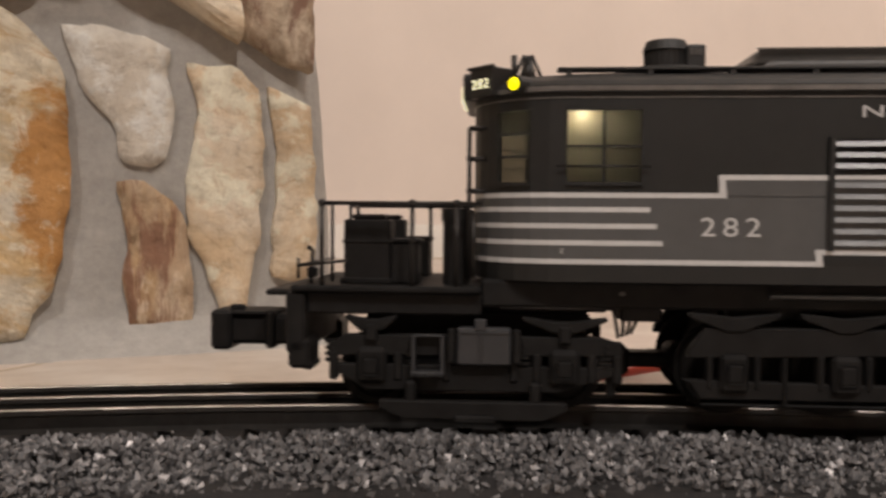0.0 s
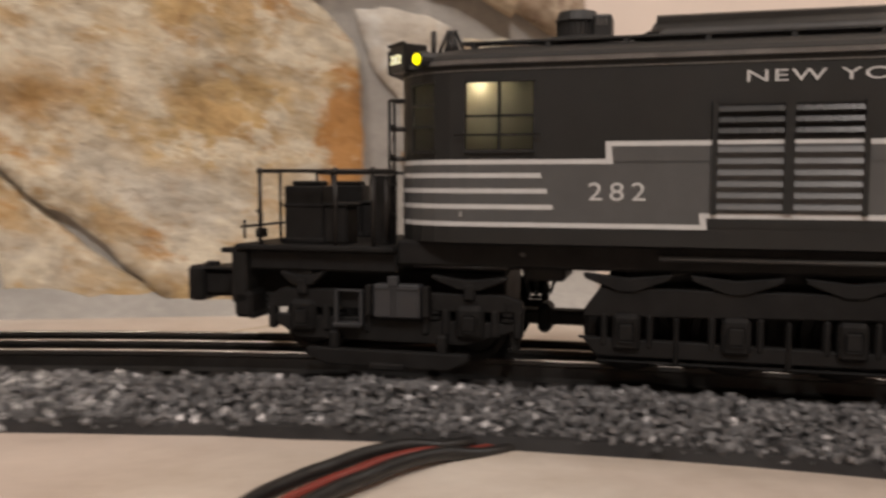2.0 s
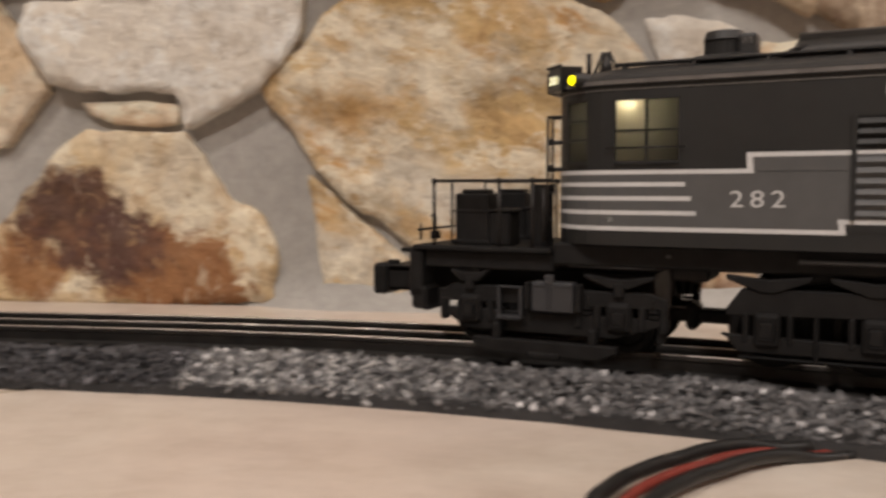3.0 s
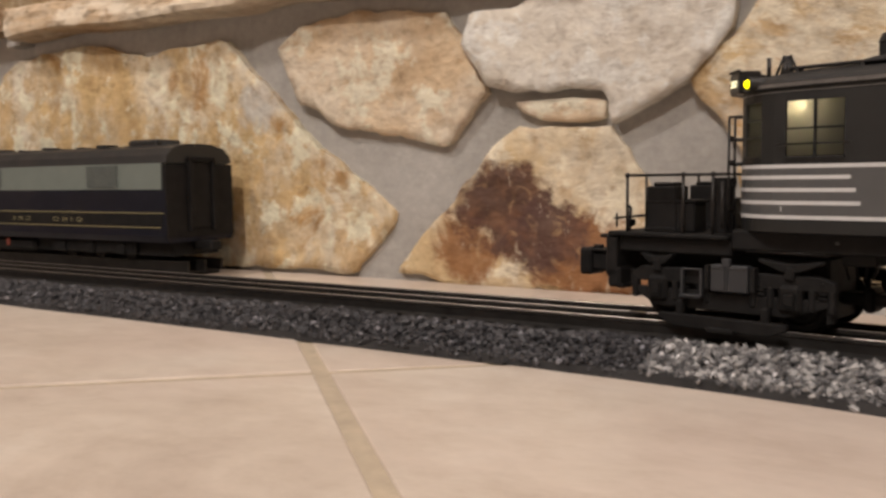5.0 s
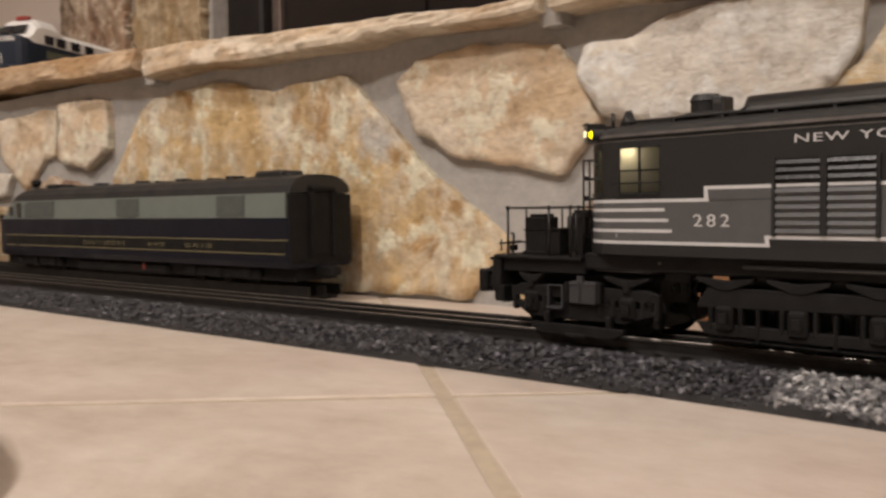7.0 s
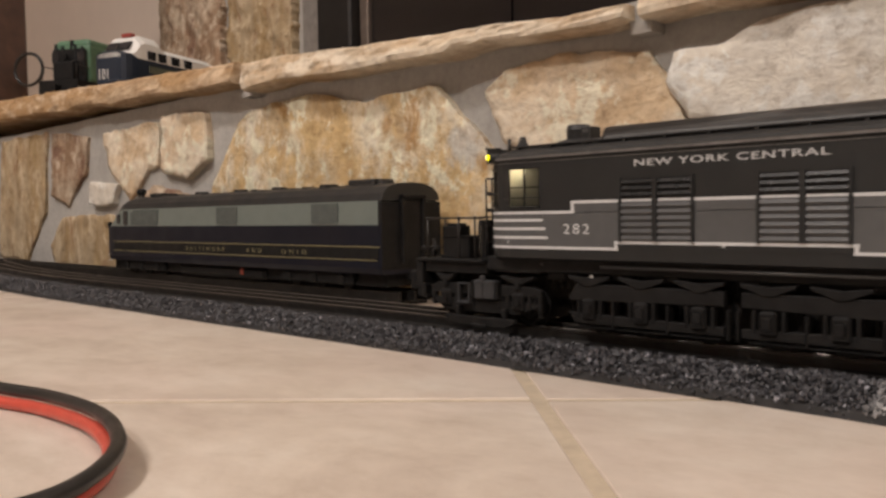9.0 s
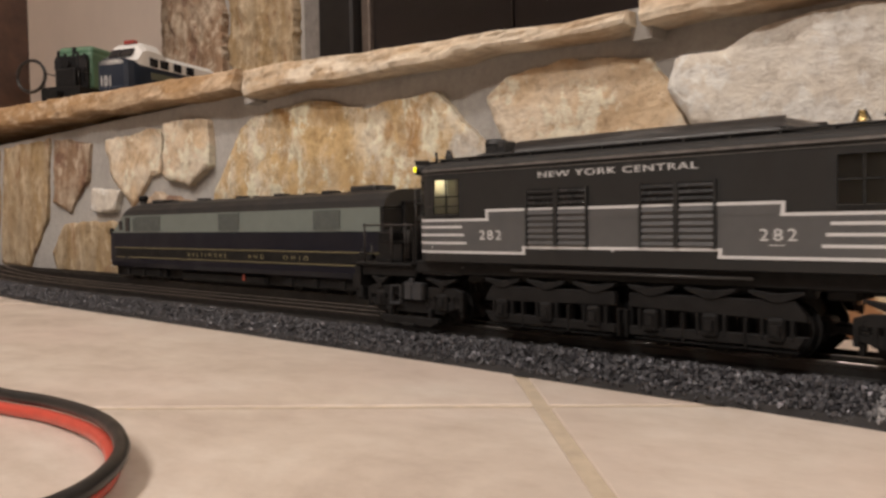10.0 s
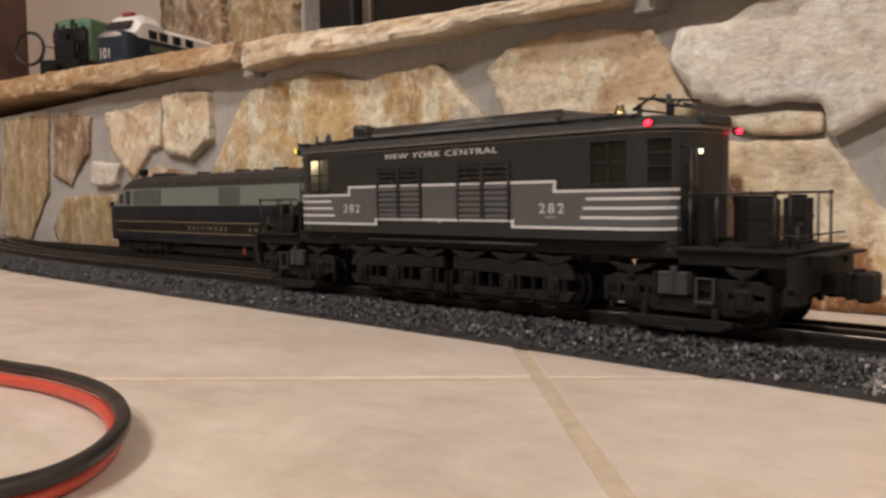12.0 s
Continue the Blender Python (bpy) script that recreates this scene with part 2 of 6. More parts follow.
M_UNDER = plain("under_black", (0.0118, 0.0112, 0.0110), 0.58, vary=0.35, scale=150, spec=0.14)
M_ROOF = plain("roof_black", (0.014, 0.0138, 0.0135), 0.55, vary=0.2, scale=80)
M_HATCH = plain("roof_hatch_grey", (0.062, 0.060, 0.058), 0.42, 0.35, vary=0.15, scale=90)
# lighter than the roof: the gutter's highlight is put into the colour
M_GUTTER = plain("gutter_highlight_grey", (0.17, 0.165, 0.16), 0.36, 0.5, vary=0.3, scale=120)
M_BATTERY = plain("grey_box_paint", (0.028, 0.029, 0.032), 0.45, vary=0.15, scale=120)
M_SLAT = plain("slat_satin", (0.015, 0.015, 0.015), 0.25, vary=0.1, scale=150, spec=0.34)
M_SLATGREY = plain("slat_grey", (0.070, 0.070, 0.071), 0.36, vary=0.1, scale=150, spec=0.34)
M_STEEL = plain("handrail_black", (0.02, 0.018, 0.017), 0.4, 0.4, vary=0.2, scale=150)
M_BRASS = plain("bell_brass", (0.55, 0.42, 0.18), 0.3, 1.0, vary=0.1, scale=200)
M_CABIN = plain("cab_interior", (0.08, 0.074, 0.062), 0.7, vary=0.1, scale=60)
M_PANE = pane_material("frosted_pane", 0.15)
M_CLEARPANE = pane_material("clear_pane", 0.7)
M_DARKGLASS = plain("dark_glass", (0.02, 0.02, 0.022), 0.12, vary=0.1, scale=60)
M_BULB = glow("cab_bulb", (1.0, 0.93, 0.66), 40.0)
M_BULBDIM = glow("cab_bulb_dim", (1.0, 0.93, 0.62), 2.2)
M_YELLOW = glow("class_lamp_yellow", (1.0, 0.86, 0.0), 2.2)
M_RED = glow("marker_lamp_red", (1.0, 0.007, 0.018), 16.0)
M_NUMBOX = glow("number_board_light", (1.0, 0.95, 0.62), 1.1)
M_WALL = plain("painted_wall", (0.74, 0.65, 0.58), 0.75, vary=0.05, scale=4, bumpy=0.0008)
M_TRIM = plain("white_trim", (0.82, 0.78, 0.72), 0.5, vary=0.05, scale=8)
M_CEIL = plain("ceiling_paint", (0.78, 0.74, 0.68), 0.85, vary=0.04, scale=6)
M_WOOD = plain("dark_wood", (0.055, 0.026, 0.016), 0.42, vary=0.45, scale=30)
M_CORD = plain("cord_black", (0.016, 0.015, 0.014), 0.38, vary=0.2, scale=200)
M_WIRERED = plain("wire_dark_red", (0.20, 0.035, 0.025), 0.4, vary=0.1, scale=200)
M_CORDRED = plain("cord_red", (0.50, 0.07, 0.045), 0.35, vary=0.1, scale=200)
M_BLUE = plain("royal_blue_paint", (0.0035, 0.0045, 0.011), 0.5, vary=0.15, scale=60, spec=0.3)
M_PALE = plain("pale_grey_green_paint", (0.145, 0.168, 0.150), 0.45, vary=0.08, scale=60)
M_MESHGREY = plain("grille_grey", (0.075, 0.085, 0.078), 0.6, vary=0.2, scale=400)
M_GOLD = plain("gold_stripe_paint", (0.20, 0.17, 0.085), 0.45, vary=0.1, scale=200)
M_GREEN = plain("green_paint", (0.085, 0.17, 0.105), 0.45, vary=0.15, scale=60)
M_NAVY = plain("navy_paint", (0.013, 0.021, 0.036), 0.4, vary=0.15, scale=60)
M_SHELLWHITE = plain("white_paint", (0.68, 0.67, 0.64), 0.45, vary=0.05, scale=60)
M_IRON = plain("black_iron_frame", (0.014, 0.012, 0.011), 0.5, 0.3, vary=0.2, scale=40)
# door panes are opaque and near black all over
M_FIREGLASS = plain("fire_door_dark_glass", (0.012, 0.010, 0.010), 0.15, vary=0.2, scale=20)


# ---- mesh helpers ----
def mesh_of(bm, name, mat, smooth=False):
    me = bpy.data.meshes.new(name)
    bm.normal_update()
    bm.to_mesh(me)
    bm.free()
    for m in (mat if isinstance(mat, (list, tuple)) else [mat]):
        me.materials.append(m)
    if smooth:
        for p in me.polygons:
            p.use_smooth = True
    return me


def part(name, bm, mat, parent=None, label="", smooth=False):
    ob = new(name, mesh_of(bm, name, mat, smooth))
    if parent is not None:
        ob.parent = parent
    if label:
        tagged(ob, label)
    return ob


def add_box(bm, x0, x1, y0, y1, z0, z1, bev=0.0, seg=1, rot=None):
    r = bmesh.ops.create_cube(bm, size=1.0)
    vs = r["verts"]
    mid = Vector(((x0 + x1) / 2, (y0 + y1) / 2, (z0 + z1) / 2))
    for v in vs:
        v.co = Vector((v.co.x * (x1 - x0), v.co.y * (y1 - y0), v.co.z * (z1 - z0)))
    if bev:
        edges = list({e for v in vs for e in v.link_edges})
        out = bmesh.ops.bevel(bm, geom=edges, offset=bev, segments=seg, profile=0.5, affect="EDGES")
        vs = list({v for f in out["faces"] for v in f.verts} | {v for v in vs if v.is_valid})
    for v in vs:
        v.co = (rot @ v.co if rot else v.co) + mid
    return vs


def add_rod(bm, a, b, r, n=8, r2=None):
    a, b = Vector(a), Vector(b)
    d = b - a
    out = bmesh.ops.create_cone(bm, cap_ends=True, segments=n, radius1=r, radius2=r if r2 is None else r2, depth=d.length)
    m = Matrix.Translation((a + b) / 2) @ d.to_track_quat("Z", "Y").to_matrix().to_4x4()
    bmesh.ops.transform(bm, matrix=m, verts=out["verts"])
    return out["verts"]


def add_ball(bm, c, r, n=8, squash=(1, 1, 1)):
    out = bmesh.ops.create_uvsphere(bm, u_segments=n, v_segments=max(4, n // 2 + 1), radius=r)
    for v in out["verts"]:
        v.co = Vector((v.co.x * squash[0], v.co.y * squash[1], v.co.z * squash[2])) + Vector(c)
    return out["verts"]


def box(name, dims, mat, parent=None, label="", bev=0.0006, seg=1, rot=None):
    bm = bmesh.new()
    add_box(bm, *dims, bev=bev, seg=seg, rot=rot)
    return part(name, bm, mat, parent, label)


def rods(name, list_of, r, mat, parent=None, label="", n=8):
    bm = bmesh.new()
    for a, b in list_of:
        add_rod(bm, a, b, r, n)
    return part(name, bm, mat, parent, label, smooth=True)


def thing(name, m=None, label="", category="", group="", kind=""):
    ob = new(name)
    ob.empty_display_size = 0.02
    if m is not None:
        ob.matrix_world = m
    return tagged(ob, label, category, group, kind)


def tube(name, pts, r, mat, parent=None, label="", n=8, closed=False):
    """A swept round tube through the points."""
    bm = bmesh.new()
    rings = []
    P = [Vector(p) for p in pts]
    for i, p in enumerate(P):
        d = (P[min(i + 1, len(P) - 1)] - P[max(i - 1, 0)]).normalized()
        side = d.cross(Vector((0, 0, 1)))
        side = side.normalized() if side.length > 1e-4 else Vector((1, 0, 0))
        up = side.cross(d)
        rings.append([bm.verts.new(p + r * (math.cos(2 * math.pi * k / n) * side + math.sin(2 * math.pi * k / n) * up)) for k in range(n)])
    for a, b in zip(rings, rings[1:]):
        for k in range(n):
            bm.faces.new((a[k], a[(k + 1) % n], b[(k + 1) % n], b[k]))
    bm.faces.new(rings[0][::-1])
    bm.faces.new(rings[-1])
    return part(name, bm, mat, parent, label, smooth=True)


# ---- the room ----
WALL_Y = 0.496      # face of the mortar on the hearth front
HEARTH_R = 0.195    # where the hearth front ends
HEARTH_L = -2.30
BREAST_Y = 0.93
ROOM_Y = 1.42


def slab(name, dims, mat, label, kind="structure"):
    return tagged(box(name, dims, mat, bev=0.0), label, "", "", kind)


slab("ground", (-4.2, 3.2, -3.2, ROOM_Y + 0.3, -0.06, -0.0006), M_GROUT, "tan grout bed under the floor tiles")
slab("wall_north", (-4.2, 3.2, ROOM_Y, ROOM_Y + 0.12, -0.06, 2.45), M_WALL, "plain pinkish beige painted wall behind the hearth")
# three walls and ceiling are out of view, added to bounce the lamp light
slab("wall_south", (-4.2, 3.2, -3.32, -3.2, -0.06, 2.45), M_WALL, "plain beige unseen wall, added to close the room")
slab("wall_west", (-4.32, -4.2, -3.32, ROOM_Y + 0.12, -0.06, 2.45), M_WALL, "plain beige unseen wall, added to close the room")
slab("wall_east", (3.2, 3.32, -3.32, ROOM_Y + 0.12, -0.06, 2.45), M_WALL, "plain beige unseen wall, added to close the room")
slab("ceiling", (-4.32, 3.32, -3.32, ROOM_Y + 0.12, 2.45, 2.55), M_CEIL, "plain off-white unseen ceiling, added for bounced light")
slab("baseboard", (HEARTH_R + 0.15, 3.2, ROOM_Y - 0.014, ROOM_Y - 0.001, -0.002, 0.056), M_TRIM, "white painted baseboard along the wall")


# ---- floor tiles, laid diagonally ----
def build_tiles():
    floor = tagged(new("floor"), "large glossy cream ceramic floor tiles laid diagonally", "", "", "structure")
    size, gap = 0.457, 0.0058
    u = Vector((math.cos(radians(41.5)), math.sin(radians(41.5)), 0))
    v = Vector((math.cos(radians(137.0)), math.sin(radians(137.0)), 0))
    bm = bmesh.new()
    h = (size - gap) / 2
    add_box(bm, -h, h, -h, h, -0.009, 0.0, 0.0008, 2)
    for w in bm.verts:
        w.co = w.co.x * u + w.co.y * v + Vector((0, 0, w.co.z))
    me = mesh_of(bm, "tile", M_TILE)
    cross = Vector((-0.199, 0.247, 0))
    for i in range(-6, 8):
        for j in range(-6, 6):
            c = cross + (i + 0.5) * size * u + (j + 0.5) * size * v
            if -2.6 < c.x < 2.2 and -1.6 < c.y < 1.3:
                ob = new("tile", me)
                ob.parent = floor
                ob.matrix_world = Matrix.Translation(c) @ pose(0, 0, 0, random.uniform(-0.05, 0.05), random.uniform(-0.05, 0.05), 0)


build_tiles()


# ---- hearth: mortar core, stones, ledge ----
from mathutils import geometry


def fbm(p, octaves=4):
    return noise.fractal(p, 1.0, 2.0, octaves)


def mortar_face():
    """The mortar front of the hearth, gently uneven, rounding back at its free end."""
    bm = bmesh.new()
    prof = [(HEARTH_L, WALL_Y)]
    nx = 150
    for i in range(1, nx + 1):
        prof.append((HEARTH_L + (HEARTH_R - 0.03 - HEARTH_L) * i / nx, WALL_Y))
    for i in range(1, 9):
        a = radians(90 * i / 8)
        prof.append((HEARTH_R - 0.03 + 0.03 * math.sin(a), WALL_Y + 0.03 * (1 - math.cos(a))))
    for i in range(1, 12):
        prof.append((HEARTH_R + 0.002 * i, WALL_Y + 0.03 + 0.075 * i))
    nz = 18
    grid = []
    for j in range(nz + 1):
        z = -0.004 + 0.216 * j / nz
        row = []
        for x, y in prof:
            d = 0.0035 * fbm(Vector((x * 14, z * 14, 3.0)))
            out = 0.013 * max(0.0, (0.158 - z) / 0.158) ** 0.6 * min(1.0, max(0.0, (x - 0.165) / 0.03))
            foot = 0.016 * max(0.0, 1 - z / 0.022) ** 2 * min(1.0, max(0.0, (x + 0.16) / 0.06))
            x, y = x + out, y - (foot if y <= WALL_Y + 0.02 else 0)
            row.append(bm.verts.new((x + (d if y > WALL_Y + 0.02 else 0), y + (d if y <= WALL_Y + 0.02 else 0), z)))
        grid.append(row)
    for a, b in zip(grid, grid[1:]):
        for i in range(len(prof) - 1):
            bm.faces.new((a[i], a[i + 1], b[i + 1], b[i]))
    return bm


wall_hearth = tagged(part("wall_hearth", mortar_face(), M_MORTAR, None, "", True),
                     "raised hearth front of large irregular sandstones set in grey mortar", "", "", "structure")
slab("hearth_core", (HEARTH_L, HEARTH_R - 0.005, WALL_Y + 0.012, ROOM_Y - 0.002, -0.002, 0.205), M_MORTAR, "mortar core of the raised hearth")


def centroid(pts):
    a = cx = cz = 0.0
    for (x0, z0), (x1, z1) in zip(pts, pts[1:] + pts[:1]):
        w = x0 * z1 - x1 * z0
        a, cx, cz = a + w, cx + (x0 + x1) * w, cz + (z0 + z1) * w
    return cx / (3 * a), cz / (3 * a)


def outline(pts, step, jag, seed):
    """The polygon's edge in short, slightly ragged steps with softened corners."""
    out = []
    for (x0, z0), (x1, z1) in zip(pts, pts[1:] + pts[:1]):
        n = max(2, int(math.hypot(x1 - x0, z1 - z0) / step))
        for k in range(n):
            out.append(Vector((x0 + (x1 - x0) * k / n, z0 + (z1 - z0) * k / n)))
    m = len(out)
    out = [(out[i - 1] + 5 * out[i] + out[(i + 1) % m]) / 7 for i in range(m)]
    for i, p in enumerate(out):
        q = Vector((p.x * 60, p.y * 60, seed))
        p += jag * Vector((fbm(q), fbm(q + Vector((7, 3, 1))))) + 1.6 * jag * Vector((fbm(q * 0.35), fbm(q * 0.35 + Vector((2, 9, 4)))))
    return out


def stone(pts, mat, proud=0.0045, rough=0.0026, seed=0.0, parent=None, y=WALL_Y, jag=0.0022, name="stone", label="", cell=0.0065, split=0.0):
    """A split stone with a ragged edge and a broken face, bedded in the mortar."""
    pts = list(pts)
    edge = outline(pts, 0.005, jag, seed)
    n = len(edge)
    xs, zs = [p.x for p in edge], [p.y for p in edge]
    if (max(xs) - min(xs)) > 0.35:
        cell *= 1.4
    inner = []
    rng = random.Random(int(seed * 100))
    gx = min(xs)
    while gx < max(xs):
        gz = min(zs)
        while gz < max(zs):
            c = Vector((gx + rng.uniform(-0.3, 0.3) * cell, gz + rng.uniform(-0.3, 0.3) * cell))
            inside, near = False, 9.0
            for a, b in zip(edge, edge[1:] + edge[:1]):
                if (a.y > c.y) != (b.y > c.y) and c.x < a.x + (c.y - a.y) / (b.y - a.y) * (b.x - a.x):
                    inside = not inside
                near = min(near, (a - c).length)
            if inside and near > cell * 0.45:
                inner.append((c, near))
            gz += cell
        gx += cell
    flat = edge + [c for c, _ in inner]
    near = [0.0] * n + [d for _, d in inner]
    out, _, tris, *_ = geometry.delaunay_2d_cdt(flat, [(i, (i + 1) % n) for i in range(n)], [], 1, 1e-7)
    bm = bmesh.new()
    vs = []
    for i, p in enumerate(out):
        d = near[i] if i < len(near) else 0.0
        q = Vector((p.x, p.y, seed))
        rise = min(1.0, 0.92 + d / 0.012)
        ridge = abs(fbm(q * 13 + Vector((0, 0, 9))))
        lift = proud * rise + rough * min(1.0, 0.3 + d / 0.015) * (fbm(q * 9) + 0.6 * fbm(q * 34) + 0.35 * fbm(q * 95) - split * ridge)
        vs.append(bm.verts.new((p.x, y - max(lift, 0.001), p.y)))
    for t in tris:
        bm.faces.new([vs[i] for i in t])
    skirt = [bm.verts.new((p.x, y + 0.004, p.y)) for p in out[:n]]
    for i in range(n):
        k = (i + 1) % n
        bm.faces.new((vs[i], vs[k], skirt[k], skirt[i]))
    bmesh.ops.recalc_face_normals(bm, faces=bm.faces[:])
    ob = part(name, bm, mat, parent, label)
    for f in ob.data.polygons:
        f.use_smooth = abs(f.normal.y) > 0.55
    return ob


def hearth_stones():
    def put(mat, *pts, **kw):
        put.n += 1
        stone(pts, mat, seed=put.n * 3.7, parent=wall_hearth, **kw)

    put.n = 0
    # the long ochre stone behind the standing diesel
    put(M_OCHRE, (-0.880, 0.004), (-0.851, 0.111), (-0.796, 0.174), (-0.775, 0.183), (-0.675, 0.190), (-0.595, 0.175), (-0.498, 0.175),
        (-0.450, 0.134), (-0.417, 0.096), (-0.338, 0.047), (-0.350, 0.027), (-0.376, 0.004), rough=0.0035, proud=0.0055, split=0.6)
    put(M_BEIGE, (-0.440, 0.166), (-0.421, 0.181), (-0.373, 0.182), (-0.298, 0.177), (-0.287, 0.158), (-0.269, 0.122), (-0.296, 0.090),
        (-0.344, 0.098), (-0.384, 0.108), (-0.422, 0.122), proud=0.006)
    put(M_WHITE, (-0.278, 0.172), (-0.283, 0.154), (-0.264, 0.127), (-0.248, 0.121), (-0.185, 0.119), (-0.181, 0.100), (-0.139, 0.122),
        (-0.115, 0.147), (-0.110, 0.176), (-0.166, 0.187), (-0.218, 0.183), (-0.240, 0.172), proud=0.012, jag=0.0014)
    put(M_BEIGE, (-0.246, 0.117), (-0.214, 0.117), (-0.187, 0.115), (-0.187, 0.103), (-0.226, 0.103), (-0.240, 0.110), proud=0.006, jag=0.001, cell=0.004)
    put(M_PATCH, (-0.338, 0.006), (-0.303, 0.048), (-0.257, 0.090), (-0.241, 0.099), (-0.184, 0.097), (-0.160, 0.065), (-0.140, 0.049),
        (-0.133, 0.032), (-0.132, 0.002), (-0.221, -0.002), (-0.268, -0.002), proud=0.005)
    put(M_STREAK, (-0.139, 0.122), (-0.115, 0.143), (-0.087, 0.174), (0.012, 0.173), (0.058, 0.148), (0.069, 0.133), (0.072, 0.113),
        (0.073, 0.074), (0.069, 0.056), (0.066, 0.030), (0.052, 0.008), (-0.014, -0.002), (-0.050, 0.0315), (-0.082, 0.052), (-0.110, 0.076), (-0.119, 0.098), proud=0.0075, rough=0.004, split=0.8)
    put(M_STREAK, (-0.111, 0.073), (-0.084, 0.0485), (-0.052, 0.028), (-0.018, -0.002), (-0.100, -0.002), (-0.108, 0.031), proud=0.0045, rough=0.003)
    put(M_WHITE, (0.068, 0.155), (0.084, 0.157), (0.105, 0.152), (0.117, 0.145), (0.116, 0.094), (0.109, 0.089), (0.100, 0.090), (0.092, 0.097), (0.090, 0.114),
        (0.077, 0.129), (0.071, 0.144), proud=0.0036)
    put(M_BEIGE, (0.123, 0.140), (0.149, 0.138), (0.159, 0.129), (0.163, 0.101), (0.162, 0.061), (0.154, 0.036), (0.151, 0.018), (0.139, 0.018), (0.132, 0.042),
        (0.126, 0.056), (0.124, 0.083), (0.128, 0.108), (0.127, 0.127), proud=0.0040)
    put(M_RUSSET, (0.092, 0.082), (0.106, 0.081), (0.119, 0.073), (0.127, 0.061), (0.128, 0.009), (0.099, 0.008), (0.096, 0.029), (0.098, 0.053), proud=0.0036)
    put(M_BEIGE, (0.164, 0.132), (0.187, 0.124), (0.190, 0.091), (0.191, 0.052), (0.188, 0.035), (0.168, 0.034), (0.168, 0.100), proud=0.0030)
    put(M_SHADOWY, (0.156, 0.152), (0.187, 0.140), (0.188, 0.188), (0.124, 0.190), (0.128, 0.170), proud=0.008)
    put(M_STREAK, (-0.085, 0.186), (-0.020, 0.182), (0.055, 0.165), (0.075, 0.190), (-0.070, 0.196), proud=0.008)
    # towards the far end
    put(M_BEIGE, (-1.138, 0.189), (-0.977, 0.190), (-0.981, 0.135), (-1.012, 0.130), (-1.062, 0.096), (-1.124, 0.143))
    put(M_BEIGE, (-0.962, 0.197), (-0.862, 0.193), (-0.858, 0.138), (-0.907, 0.115), (-0.968, 0.128), proud=0.009)
    put(M_WHITE, (-1.180, 0.126), (-1.092, 0.119), (-1.103, 0.093), (-1.184, 0.091), proud=0.008)
    put(M_SHADOWY, (-1.313, 0.203), (-1.184, 0.187), (-1.198, 0.138), (-1.263, 0.092), (-1.324, 0.110))
    put(M_UPRIGHT_DIM, (-1.532, 0.206), (-1.335, 0.205), (-1.350, 0.085), (-1.430, 0.010), (-1.562, 0.010))
    put(M_UPRIGHT_DIM, (-1.285, 0.076), (-1.131, 0.078), (-1.000, 0.060), (-0.930, 0.004), (-1.316, 0.002), (-1.334, 0.033))
    put(M_SHADOWY, (-1.070, 0.088), (-0.990, 0.112), (-0.900, 0.098), (-0.910, 0.070), (-0.990, 0.066), proud=0.009)
    put(M_UPRIGHT_DIM, (-1.800, 0.205), (-1.560, 0.207), (-1.585, 0.010), (-1.790, 0.010))
    put(M_OCHRE, (-2.250, 0.200), (-1.830, 0.203), (-1.820, 0.010), (-2.240, 0.010))


hearth_stones()


def ledge_slab(x0, x1, z0, z1, front, seed, label, mat=None):
    """A thick split flagstone with a rough broken front edge; z0, z1: its underside and top at either end."""
    bm = bmesh.new()
    nx = max(10, int((x1 - x0) / 0.010))
    prof = [(0.62, 0.0), (0.020, 0.0), (0.005, 0.02), (0.0, 0.10), (-0.001, 0.30), (0.0, 0.50), (0.001, 0.70), (0.002, 0.88), (0.004, 0.97), (0.008, 1.0), (0.10, 1.0), (0.46, 1.0)]
    rows = []
    for i in range(nx + 1):
        f = i / nx
        x = x0 + (x1 - x0) * f
        b, t = z0[0] + (z0[1] - z0[0]) * f, z1[0] + (z1[1] - z1[0]) * f
        wave = 0.007 * fbm(Vector((x * 6, seed, 0))) + 0.002 * fbm(Vector((x * 40, seed, 2)))
        low = 0.004 * fbm(Vector((x * 11, seed, 5)))
        row = []
        for d, h in prof:
            q = Vector((x * 45, h * 3 + d * 30, seed))
            y = front + d + (wave + 0.0028 * fbm(q) if d < 0.2 else 0)
            z = b + (t - b) * h + (low if h < 0.3 else 0.0018 * fbm(Vector((x * 18, d * 18, seed))))
            row.append(bm.verts.new((x, y, z)))
        rows.append(row)
    for a, b in zip(rows, rows[1:]):
        for k in range(len(prof)):
            m = (k + 1) % len(prof)
            bm.faces.new((a[k], b[k], b[m], a[m]))
    bm.faces.new(rows[0])
    bm.faces.new(rows[-1][::-1])
    bmesh.ops.recalc_face_normals(bm, faces=bm.faces[:])
    return tagged(part("hearth_ledge", bm, mat or M_LEDGE), label, "stone slab", "flagstones of the hearth ledge", "structure")


ledge_slab(-2.35, -0.768, (0.262, 0.208), (0.310, 0.231), 0.466, 1.0, "warm tan flagstone ledge with a split front edge", M_LEDGETAN)
slab("ledge_joint", (-0.773, -0.752, 0.481, 0.62, 0.196, 0.226), M_MORTAR, "grey mortar joint between ledge slabs")
slab("ledge_joint", (-0.304, -0.288, 0.478, 0.62, 0.186, 0.206), M_MORTAR, "grey mortar joint between ledge slabs")
ledge_slab(-0.757, -0.300, (0.200, 0.194), (0.230, 0.203), 0.466, 4.0, "pale cream flagstone ledge with a split front edge")
ledge_slab(-0.292, 0.080, (0.194, 0.187), (0.215, 0.210), 0.470, 7.0, "pale flagstone ledge with a split front edge")
